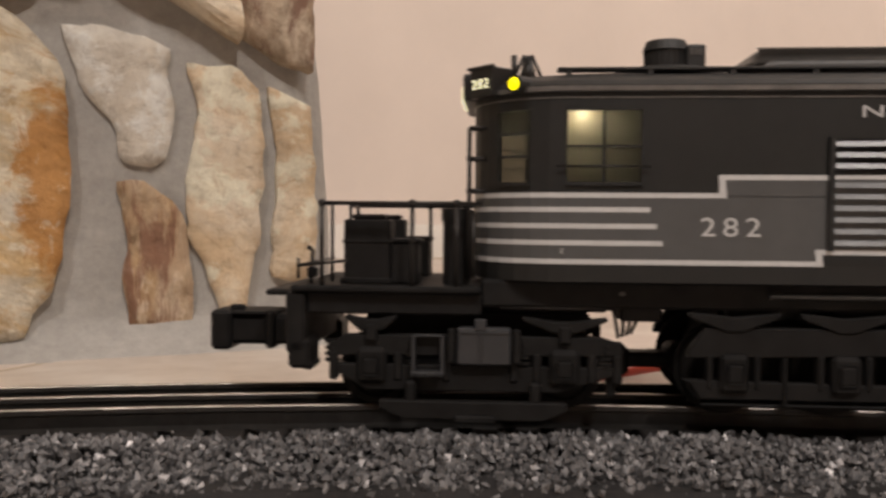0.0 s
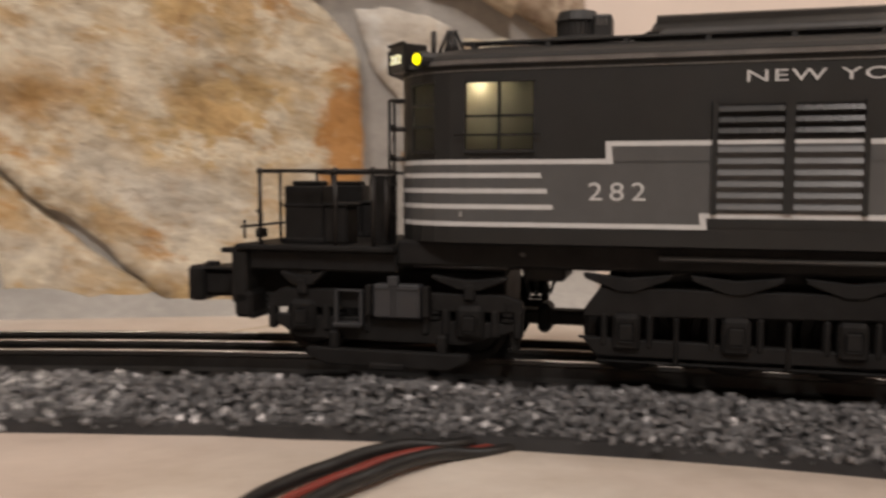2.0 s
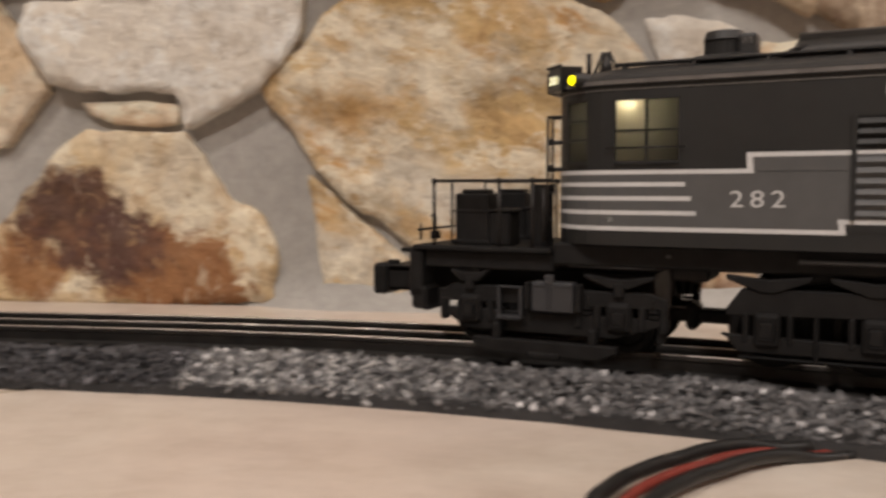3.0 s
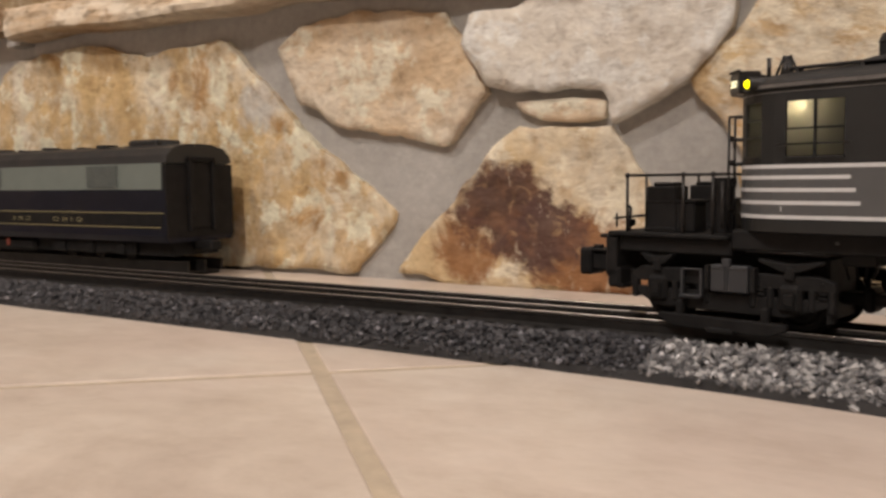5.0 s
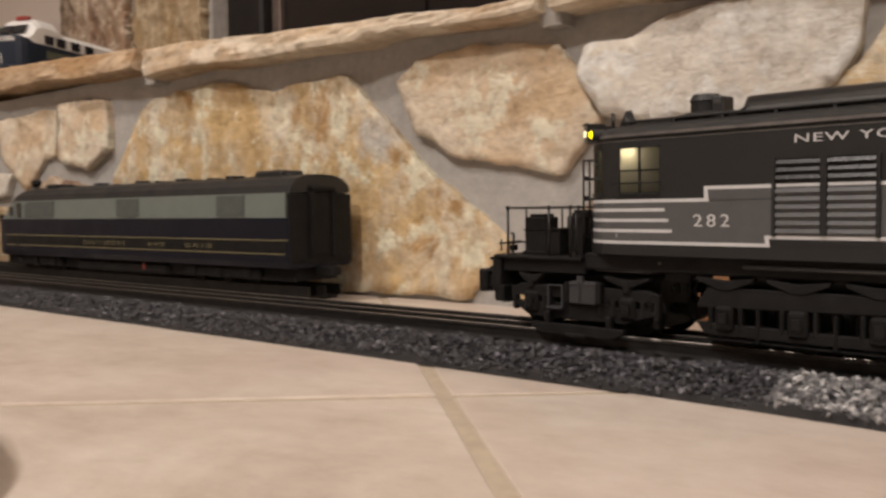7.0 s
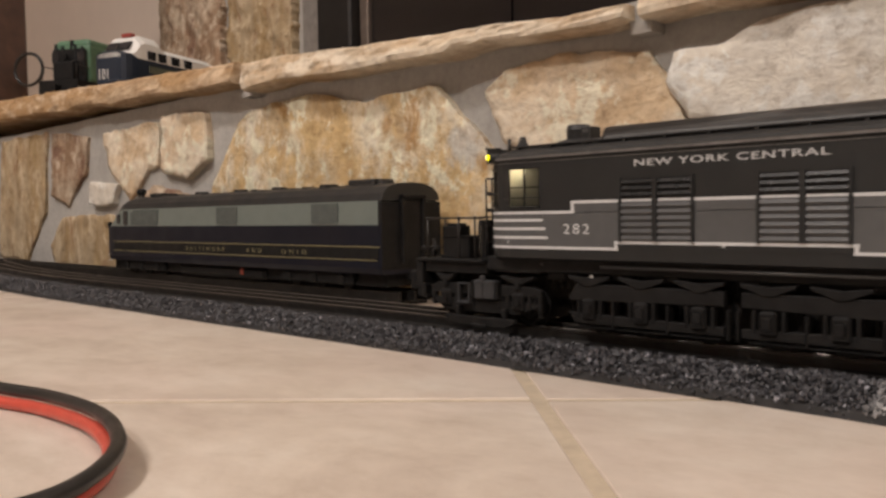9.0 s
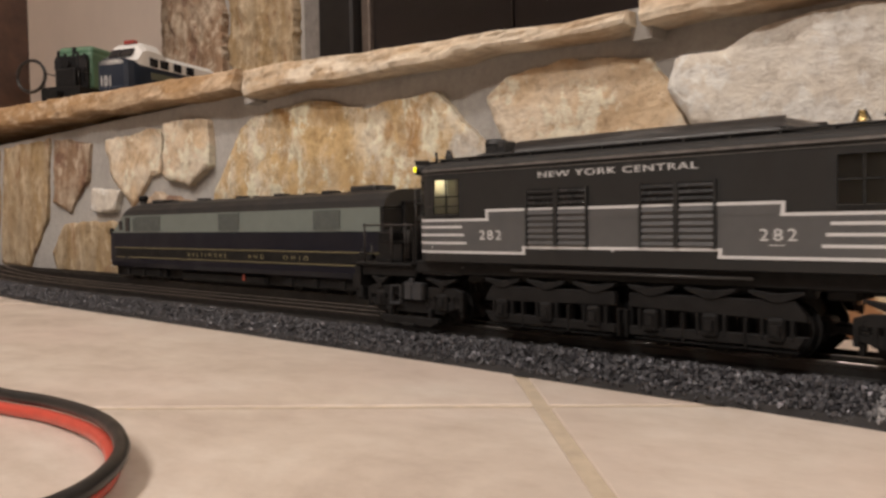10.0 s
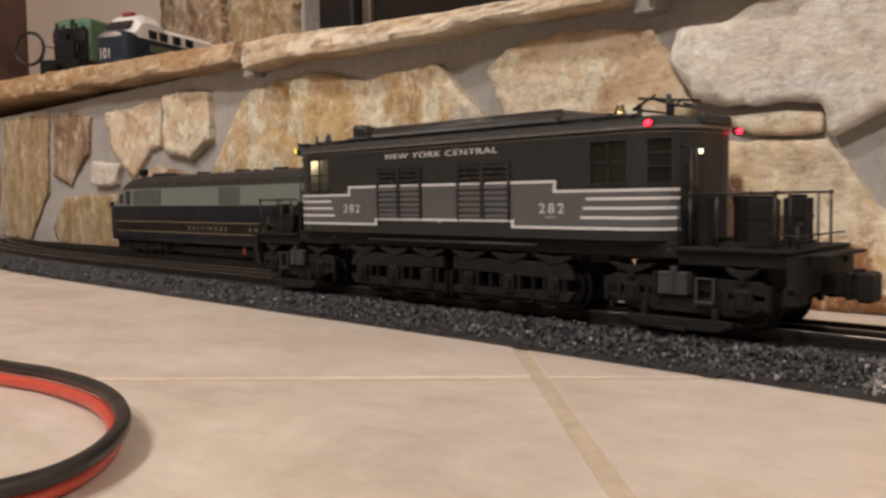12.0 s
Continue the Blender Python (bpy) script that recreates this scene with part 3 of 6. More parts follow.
slab("hearth_top", (0.08, HEARTH_R, WALL_Y + 0.004, ROOM_Y - 0.002, 0.206, 0.214), M_MORTAR, "grey mortar bed on top of the hearth end")
ledge_slab(0.086, 0.150, (0.186, 0.152), (0.212, 0.172), 0.480, 9.0, "brown flagstone at the end of the ledge")


# ---- chimney breast and firebox above the ledge ----
def breast():
    z0, z1 = 0.205, 1.6
    b = tagged(new("wall_breast"), "chimney breast of upright brown and cream stones", "", "", "structure")
    fire = (-1.19, -0.36, 0.86)
    for dims in ((-1.79, fire[0], BREAST_Y, ROOM_Y - 0.003, z0, z1), (fire[1], 0.13, BREAST_Y, ROOM_Y - 0.003, z0, z1),
                 (fire[0], fire[1], BREAST_Y, ROOM_Y - 0.003, fire[2], z1)):
        box("mortar_core", dims, M_MORTAR, b, "grey mortar", bev=0.0)
    sides = ((M_SHADOWY, (-1.785, 0.232), (-1.525, 0.232), (-1.535, 0.50), (-1.60, 0.66), (-1.785, 0.64)),
             (M_UPRIGHT_DIM, (-1.505, 0.232), (-1.290, 0.232), (-1.295, 0.55), (-1.50, 0.60)),
             (M_BEIGE, (-1.785, 0.68), (-1.55, 0.70), (-1.50, 0.98), (-1.785, 0.96)),
             (M_OCHRE, (-1.50, 0.64), (-1.30, 0.60), (-1.27, 0.95), (-1.46, 0.97)),
             (M_BEIGE, (-0.34, 0.23), (-0.06, 0.23), (-0.08, 0.58), (-0.32, 0.60)))
    for k, (mat, *pts) in enumerate(sides):
        stone(pts, mat, proud=0.02, rough=0.008, seed=60 + k, parent=b, y=BREAST_Y, jag=0.006)
    f = thing("fireplace_insert", pose(0, 0, 0), "black iron fireplace insert with dark glass doors", "fireplace")
    y = BREAST_Y - 0.006
    box("side_trim", (-1.255, -1.195, y - 0.012, y, 0.232, 0.90), plain("grey_trim", (0.20, 0.185, 0.17), 0.5), f, "grey metal trim strip", bev=0.002)
    box("frame", (-1.19, -1.10, y - 0.03, y + 0.05, 0.232, 0.86), M_IRON, f, bev=0.004)
    box("frame", (-0.45, -0.36, y - 0.03, y + 0.05, 0.232, 0.86), M_IRON, f, bev=0.004)
    box("frame", (-1.098, -0.452, y - 0.03, y + 0.05, 0.80, 0.86), M_IRON, f, bev=0.004)
    box("sill", (-1.098, -0.452, y - 0.03, y + 0.05, 0.232, 0.262), M_IRON, f, bev=0.004)
    box("door_rim", (-1.096, -1.076, y - 0.012, y + 0.03, 0.264, 0.798), plain("rim_grey", (0.16, 0.13, 0.11), 0.4, 0.5), f, "worn metal door rim", bev=0.002)
    box("glass_door", (-1.074, -0.776, y - 0.004, y + 0.012, 0.264, 0.798), M_FIREGLASS, f, bev=0.001)
    box("glass_door", (-0.772, -0.454, y - 0.004, y + 0.012, 0.264, 0.798), M_FIREGLASS, f, bev=0.001)


breast()

# ---- the near track: straight along the hearth, then curving round its free end ----
TRACK_Y, CURVE_X, CURVE_R, RAIL_Z = 0.343, -0.13, 0.80, 0.0148


def on_track(s, lateral=0.0):
    """The point s metres along the centre line from the start of the curve, and the direction's angle."""
    if s <= 0:
        bend = max(0.0, -s - 0.66)
        a = -bend / 2.2 if bend else 0.0
        x = CURVE_X + s
        y = TRACK_Y + (bend * bend / 4.4 if bend else 0.0)
        d = a
    else:
        a = s / CURVE_R
        x, y = CURVE_X + CURVE_R * math.sin(a), TRACK_Y - CURVE_R * (1 - math.cos(a))
        d = -a
    return Vector((x - lateral * math.sin(d), y + lateral * math.cos(d), 0)), d


def sweep(profile, s0, s1, step, jitter=0.0):
    """A closed profile of (lateral, z) swept along the track."""
    bm = bmesh.new()
    n = int((s1 - s0) / step)
    rows = []
    for i in range(n + 1):
        s = s0 + (s1 - s0) * i / n
        w = jitter * fbm(Vector((s * 25, 0, 1)))
        row = []
        for lat, z in profile:
            p, _ = on_track(s, lat + (w if abs(lat) > 0.03 else 0))
            row.append(bm.verts.new((p.x, p.y, z)))
        rows.append(row)
    k = len(profile)
    for a, b in zip(rows, rows[1:]):
        for j in range(k):
            bm.faces.new((a[j], a[(j + 1) % k], b[(j + 1) % k], b[j]))
    bm.faces.new(rows[0])
    bm.faces.new(rows[-1][::-1])
    bmesh.ops.recalc_face_normals(bm, faces=bm.faces[:])
    return bm


def rail_profile(c, top, foot):
    return [(c - 0.0022, foot), (c - 0.0005, foot + 0.001), (c - 0.0005, top - 0.0016), (c - 0.0011, top - 0.0012), (c - 0.0009, top),
            (c + 0.0009, top), (c + 0.0011, top - 0.0012), (c + 0.0005, top - 0.0016), (c + 0.0005, foot + 0.001), (c + 0.0022, foot)]


def near_track():
    t = thing("railway_track", pose(0, 0, 0), "three-rail model railway track with black ties on a ballasted roadbed", "toy track")
    S0, S1 = -1.25, 0.95
    bed = sweep([(-0.0535, 0.0), (-0.0525, 0.0030), (-0.041, 0.0058), (0.034, 0.0058), (0.040, 0.0025), (0.041, 0.0)], S0, S1, 0.02, 0.0012)
    part("roadbed", bed, M_BED, t, "dark foam roadbed strip")
    for c in (-0.0159, 0.0, 0.0159):
        part("rail", sweep(rail_profile(c, RAIL_Z, 0.0090), S0, S1, 0.02), M_RAIL, t)
        part("rail_head", sweep([(c - 0.0008, RAIL_Z + 0.00005), (c - 0.0007, RAIL_Z + 0.0002), (c + 0.0007, RAIL_Z + 0.0002), (c + 0.0008, RAIL_Z + 0.00005)], S0, S1, 0.02),
             M_RAILTOP, t, "worn bright rail head")
    bm = bmesh.new()
    add_box(bm, -0.0035, 0.0035, -0.026, 0.026, 0.0055, 0.0090, 0.0005)
    me = mesh_of(bm, "tie", M_TIE)
    n = int((S1 - S0) / 0.0115)
    for i in range(n):
        s = S0 + 0.0115 * (i + 0.5)
        p, d = on_track(s)
        ob = new("tie", me)
        ob.parent = t
        ob.matrix_local = Matrix.Translation(p) @ pose(0, 0, 0, 0, 0, math.degrees(d) + random.uniform(-0.6, 0.6))


near_track()


def gravel(name, s0, s1, mat, label, size, count, seed, edge=-0.0520):
    """Loose chippings heaped along the roadbed's near shoulder and between the ties."""
    rng = random.Random(seed)
    verts, faces = [], []
    for _ in range(count):
        s = rng.uniform(s0, s1)
        heap = 0.0015 * fbm(Vector((s * 30, 4, seed)))
        if rng.random() < 0.80:
            u = rng.random()
            lat = edge - (edge + 0.0265) * u + rng.uniform(-0.001, 0.001)
            z = 0.0030 + 0.0062 * min(1.0, u * 1.7) + heap + rng.uniform(-0.0015, 0.001)
            if rng.random() < 0.04:
                lat, z = lat - rng.uniform(0.0, 0.004), 0.003
        else:
            lat, z = rng.uniform(-0.027, 0.031), 0.0062 + rng.uniform(-0.001, 0.0006)
        r = size * rng.uniform(0.55, 1.25)
        p, _ = on_track(s, lat)
        turn = Euler((rng.uniform(0, 6.3), rng.uniform(0, 6.3), rng.uniform(0, 6.3))).to_matrix()
        base = len(verts)
        sx, sy, sz = r * rng.uniform(0.7, 1.2), r * rng.uniform(0.6, 1.0), r * rng.uniform(0.45, 0.9)
        for a, b, c in ((1, 0.2, 0.1), (-1, 0.1, -0.2), (0.15, 1, 0.1), (-0.1, -1, 0.2), (0.2, -0.1, 1), (-0.2, 0.2, -1)):
            q = turn @ Vector((a * sx * rng.uniform(0.8, 1.1), b * sy * rng.uniform(0.8, 1.1), c * sz * rng.uniform(0.8, 1.1)))
            verts.append((p.x + q.x, p.y + q.y, z + q.z))
        for f in ((0, 2, 4), (2, 1, 4), (1, 3, 4), (3, 0, 4), (2, 0, 5), (1, 2, 5), (3, 1, 5), (0, 3, 5)):
            faces.append(tuple(base + k for k in f))
    me = bpy.data.meshes.new(name)
    me.from_pydata(verts, [], faces)
    me.materials.append(mat)
    return tagged(new(name, me), label, "gravel", "", "stuff")


gravel("ballast_light", 0.035, 0.80, M_GRAVEL_LIGHT, "loose light grey stone chippings along the track", 0.0015, 19500, 11)
gravel("ballast_pale", 0.038, 0.135, M_GRAVEL_PALE, "heap of fresh pale stone chippings beside the track", 0.0019, 700, 13)
gravel("ballast_dark", -1.25, 0.035, M_GRAVEL_DARK, "loose dark grey stone chippings along the track", 0.0015, 30000, 12, -0.0528)

# ---- the siding behind, low on the floor ----
SIDING_Y, SIDING_Z = 0.4445, 0.0125


def siding():
    t = thing("siding_track", pose(0, 0, 0), "low three-rail siding track with black ties on the floor", "toy track")
    x0, x1 = -1.75, -0.476
    box("roadbed", (x0, -0.955, SIDING_Y - 0.045, SIDING_Y + 0.045, 0.0, 0.0042), M_BED, t, "dark foam roadbed strip", bev=0.001)
    for c in (-0.0159, 0.0, 0.0159):
        bm = bmesh.new()
        y = SIDING_Y + c
        add_box(bm, x0, x1, y - 0.0009, y + 0.0009, 0.0042, SIDING_Z, 0.0003)
        part("rail", bm, M_RAIL, t)
    bm = bmesh.new()
    add_box(bm, -0.004, 0.004, -0.026, 0.026, 0.0002, 0.0042, 0.0005)
    me = mesh_of(bm, "tie", M_TIE)
    for i in range(int((x1 - x0) / 0.0125)):
        ob = new("tie", me)
        ob.parent = t
        ob.matrix_local = pose(x0 + 0.0125 * (i + 0.5), SIDING_Y, 0, 0, 0, random.uniform(-0.6, 0.6))


siding()


# ---- the electric locomotive (its space: x to its rear, y away from the viewed side, z up from 5.4 mm above the rail head) ----
LOW = 0.0202 - RAIL_Z - 0.0002
X0, X1, WID, COR = -0.0625, 0.2099, 0.064, 0.024
XM = (X0 + X1) / 2
SILL, EAVE = 0.0295, 0.0775


def perimeter(off=0.0):
    """Stations round the body, from the middle of the front end along the viewed side: arc length, x, y and the outward normal."""
    out, s = [], 0.0
    h = WID / 2 - COR
    segs = [("l", (X0, WID / 2), (X0, COR), (-1, 0)), ("a", (X0 + COR, COR), 180, 270),
            ("l", (X0 + COR, 0), (X1 - COR, 0), (0, -1)), ("a", (X1 - COR, COR), 270, 360),
            ("l", (X1, COR), (X1, WID - COR), (1, 0)), ("a", (X1 - COR, WID - COR), 0, 90),
            ("l", (X1 - COR, WID), (X0 + COR, WID), (0, 1)), ("a", (X0 + COR, WID - COR), 90, 180),
            ("l", (X0, WID - COR), (X0, WID / 2), (-1, 0))]
    return segs


PERIM = perimeter()
LENGTHS = [math.dist(q[1], q[2]) if q[0] == "l" else COR * math.pi / 2 for q in PERIM]
S_SIDE = LENGTHS[0] + LENGTHS[1] - (X0 + COR)      # arc length minus x on the viewed side


def at_s(s):
    for q, ln in zip(PERIM, LENGTHS):
        if s <= ln + 1e-9:
            f = s / ln
            if q[0] == "l":
                return (q[1][0] + (q[2][0] - q[1][0]) * f, q[1][1] + (q[2][1] - q[1][1]) * f, *q[3])
            a = radians(q[2] + (q[3] - q[2]) * f)
            return (q[1][0] + COR * math.cos(a), q[1][1] + COR * math.sin(a), math.cos(a), math.sin(a))
        s -= ln
    return at_s(sum(LENGTHS))


def stations(s0, s1, extra=()):
    marks = {s0, s1, *[e for e in extra if s0 < e < s1]}
    acc = 0.0
    for q, ln in zip(PERIM, LENGTHS):
        n = 8 if q[0] == "a" else 1
        for k in range(n + 1):
            v = acc + ln * k / n
            if s0 < v < s1:
                marks.add(v)
        acc += ln
    out = []
    for v in sorted(marks):
        if not out or v - out[-1] > 1e-5:
            out.append(v)
    return out


TOTAL = sum(LENGTHS)


def band(name, s0, s1, z0, z1, mat, parent, off=0.00025, label="", thick=0.0004):
    """A thin painted or fitted strip that follows the body."""
    bm = bmesh.new()
    cols = []
    for s in stations(s0, s1):
        x, y, nx, ny = at_s(s)
        cols.append([bm.verts.new((x + nx * o, y + ny * o, z)) for z in (z0, z1) for o in (off, off - thick)])
    for a, b in zip(cols, cols[1:]):
        for i, j in ((0, 2), (2, 3), (3, 1), (1, 0)):
            bm.faces.new((a[i], a[j], b[j], b[i]))
    bm.faces.new((cols[0][0], cols[0][1], cols[0][3], cols[0][2]))
    bm.faces.new((cols[-1][0], cols[-1][2], cols[-1][3], cols[-1][1]))
    bmesh.ops.recalc_face_normals(bm, faces=bm.faces[:])
    return part(name, bm, mat, parent, label)


def side_poly(name, pts, mat, parent, off, label="", thick=0.0004, far=False):
    """A flat shape on the body's straight side, from (x, z) corners."""
    bm = bmesh.new()
    y = (WID + off) if far else -off
    back = (WID + off - thick) if far else thick - off
    f = [bm.verts.new((x, y, z)) for x, z in pts]
    g = [bm.verts.new((x, back, z)) for x, z in pts]
    bm.faces.new(f)
    bm.faces.new(g[::-1])
    for i in range(len(pts)):
        j = (i + 1) % len(pts)
        bm.faces.new((f[i], g[i], g[j], f[j]))
    bmesh.ops.recalc_face_normals(bm, faces=bm.faces[:])
    return part(name, bm, mat, parent, label)


def lettering(body, size, m, mat, parent, name="lettering", label="", width=1.0, depth=0.0001, space=1.12):
    cu = bpy.data.curves.new(name, "FONT")
    cu.body, cu.size, cu.extrude, cu.align_x = body, size, depth, "CENTER"
    cu.space_character = space
    tmp = bpy.data.objects.new(name, cu)
    me = bpy.data.meshes.new_from_object(tmp)
    bpy.data.objects.remove(tmp)
    me.transform(Matrix.Diagonal((width, 1, 1, 1)))
    me.materials.clear()
    me.materials.append(mat)
    ob = new(name, me)
    ob.parent = parent
    ob.matrix_local = m
    if label:
        tagged(ob, label)
    return ob


WIN_Z = (0.0545, 0.0722)
SIDE_WINDOWS = [(-0.0388, -0.0206), (0.1680, 0.1862)]


def body_shell(parent):
    """The box body with real window openings, as a shell."""
    h = LENGTHS[0]
    openings = [(S_SIDE + a, S_SIDE + b, *WIN_Z) for a, b in SIDE_WINDOWS]
    c0 = LENGTHS[0]
    c2 = c0 + LENGTHS[1] + LENGTHS[2]
    arc = LENGTHS[1]
    openings += [(c0 + arc * 0.48, c0 + arc * 0.74, 0.0545, 0.0725), (c2 + arc * 0.26, c2 + arc * 0.52, 0.0545, 0.0725)]
    back = c2 + arc + LENGTHS[4]
    openings += [(back + arc * 0.48, back + arc * 0.74, 0.0545, 0.0725), (TOTAL - LENGTHS[8] - arc * 0.74, TOTAL - LENGTHS[8] - arc * 0.48, 0.0545, 0.0725)]
    extra = [v for o in openings for v in o[:2]]
    cols = stations(0.0, TOTAL, extra)
    zs = [SILL, 0.0545, 0.0722, 0.0725, EAVE]
    bm = bmesh.new()
    T = 0.0012
    V = {}
    for i, s in enumerate(cols[:-1]):
        x, y, nx, ny = at_s(s)
        for j, z in enumerate(zs):
            V[i, j, 0] = bm.verts.new((x, y, z))
            V[i, j, 1] = bm.verts.new((x - nx * T, y - ny * T, z))
    n = len(cols) - 1

    def hole(i, j):
        sm, zm = (cols[i] + cols[i + 1]) / 2, (zs[j] + zs[j + 1]) / 2
        return any(a < sm < b and c < zm < d for a, b, c, d in openings)

    for i in range(n):
        k = (i + 1) % n
        for j in range(len(zs) - 1):
            if hole(i, j):
                continue
            bm.faces.new((V[i, j, 0], V[k, j, 0], V[k, j + 1, 0], V[i, j + 1, 0]))
            f = bm.faces.new((V[i, j, 1], V[i, j + 1, 1], V[k, j + 1, 1], V[k, j, 1]))
            f.material_index = 1
            for (a, b, hit) in ((i, k, j == 0 or hole(i, j - 1)),):
                if hit:
                    bm.faces.new((V[a, j, 0], V[a, j, 1], V[b, j, 1], V[b, j, 0]))
            if j == len(zs) - 2 or hole(i, j + 1):
                bm.faces.new((V[i, j + 1, 0], V[k, j + 1, 0], V[k, j + 1, 1], V[i, j + 1, 1]))
            if hole(k, j):
                bm.faces.new((V[k, j, 0], V[k, j, 1], V[k, j + 1, 1], V[k, j + 1, 0]))
            if hole((i - 1) % n, j):
                bm.faces.new((V[i, j, 0], V[i, j + 1, 0], V[i, j + 1, 1], V[i, j, 1]))
    bmesh.ops.recalc_face_normals(bm, faces=bm.faces[:])
    body = part("body", bm, [M_BLACK, M_CABIN], parent, "satin black box body with a dark grey banded waist")
    return body, openings


def window_fittings(loco, openings):
    for k, (a, b, z0, z1) in enumerate(openings):
        pane = band("window_pane", a, b, z0, z1, M_PANE if k < 2 else M_CLEARPANE, loco, off=-0.0007, thick=0.0003)
        pane.visible_shadow = False
        r = 0.0004
        band("window_sill", a - r, b + r, z0 - 0.0009, z0, M_BLACK, loco, off=0.0009, thick=0.0012)
        band("window_head", a - r, b + r, z1, z1 + 0.0006, M_BLACK, loco, off=0.0005, thick=0.0008)
        if k < 2:
            m = (a + b) / 2
            band("mullion", m - r, m + r, z0, z1, M_BLACK, loco, off=-0.0001, thick=0.0008)
            zz = z0 + (z1 - z0) * 0.50
            band("glazing_bar", a, b, zz - r * 0.8, zz + r * 0.8, M_BLACK, loco, off=-0.0001, thick=0.0007)
        else:
            for f in (0.36, 0.68):
                zz = z0 + (z1 - z0) * f
                band("glazing_bar", a, b, zz - r * 0.8, zz + r * 0.8, M_BLACK, loco, off=-0.0001, thick=0.0007)


def livery(loco):
    # waist band
    zt, zb, zt2, zb2, w = 0.0518, 0.0346, 0.0563, 0.0375, 0.00125
    a, b, ba, bb = 0.0, 0.1474, 0.0233, 0.1222
    s0, s1 = LENGTHS[0] + LENGTHS[1] * 0.10, LENGTHS[0] + LENGTHS[1] + LENGTHS[2] + LENGTHS[3] * 0.62
    band("waist_band", s0, s1, zb + 0.0006, zt - 0.0006, M_SMOKE, loco, 0.00012)
    side_poly("waist_panel", [(a, zt - 0.001), (b, zt - 0.001), (b + 0.001, zt2 - 0.0006), (a - 0.001, zt2 - 0.0006)], M_SMOKE, loco, 0.00012)
    side_poly("skirt_panel", [(ba, zb), (bb, zb), (bb, zb2 - 0.0003), (ba, zb2 - 0.0003)], M_BLACK, loco, 0.00018)
    band("stripe", s0, S_SIDE + a, zt - w, zt, M_STRIPE, loco)
    band("stripe", S_SIDE + b, s1, zt - w, zt, M_STRIPE, loco)
    band("stripe", S_SIDE + a - 0.0018, S_SIDE + b + 0.0018, zt2 - w, zt2, M_STRIPE, loco)
    side_poly("stripe", [(a - 0.0016, zt - w), (a + 0.0002, zt - w), (a - 0.0004, zt2), (a - 0.0018, zt2)], M_STRIPE, loco, 0.00030)
    side_poly("stripe", [(b - 0.0002, zt - w), (b + 0.0016, zt - w), (b + 0.0018, zt2), (b + 0.0004, zt2)], M_STRIPE, loco, 0.00030)
    band("stripe", s0, S_SIDE + ba, zb - w * 0.5, zb + w * 0.5, M_STRIPE, loco)
    band("stripe", S_SIDE + bb, s1, zb - w * 0.5, zb + w * 0.5, M_STRIPE, loco)
    band("stripe", S_SIDE + ba - 0.0018, S_SIDE + bb + 0.0018, zb2 - w * 0.5, zb2 + w * 0.5, M_STRIPE, loco)
    side_poly("stripe", [(ba - 0.0014, zb - w * 0.5), (ba + 0.0002, zb - w * 0.5), (ba - 0.0003, zb2 + w * 0.5), (ba - 0.0018, zb2 + w * 0.5)], M_STRIPE, loco, 0.00030)
    side_poly("stripe", [(bb - 0.0002, zb - w * 0.5), (bb + 0.0014, zb - w * 0.5), (bb + 0.0018, zb2 + w * 0.5), (bb + 0.0003, zb2 + w * 0.5)], M_STRIPE, loco, 0.00030)
    for z, e in ((0.0476, -0.0183), (0.0435, -0.0167), (0.0393, -0.0152)):
        band("speed_stripe", s0, S_SIDE + e, z - w * 0.5, z + w * 0.5, M_STRIPE, loco)
        band("speed_stripe", S_SIDE + 2 * 0.0737 - e, s1, z - w * 0.5, z + w * 0.5, M_STRIPE, loco)
    up = pose(0, 0, 0, 90, 0, 0)
    lettering("NEW YORK CENTRAL", 0.0041, Matrix.Translation((0.0727, -0.0002, 0.0704)) @ up, M_STRIPE, loco, "side_lettering", "pale grey painted lettering", 1.86)
    lettering("282", 0.0066, Matrix.Translation((0.0012, -0.0003, 0.0412)) @ up, M_STRIPE, loco, "road_number", "pale grey painted numerals", 1.22, space=1.35)
    lettering("282", 0.0066, Matrix.Translation((0.1464, -0.0003, 0.0412)) @ up, M_STRIPE, loco, "road_number", "pale grey painted numerals", 1.22, space=1.35)
    lettering("2", 0.0018, Matrix.Translation((-0.0400, -0.0003, 0.0367)) @ up, M_STRIPE, loco, "small_numeral", "tiny pale numeral", 1.2)
    side_poly("builder_mark", [(0.0718, 0.0361), (0.0738, 0.0361), (0.0728, 0.0372)], M_STRIPE, loco, 0.0003)
    side_poly("data_line", [(0.143, 0.0393), (0.149, 0.0393), (0.149, 0.0396), (0.143, 0.0396)], M_STRIPE, loco, 0.0003)


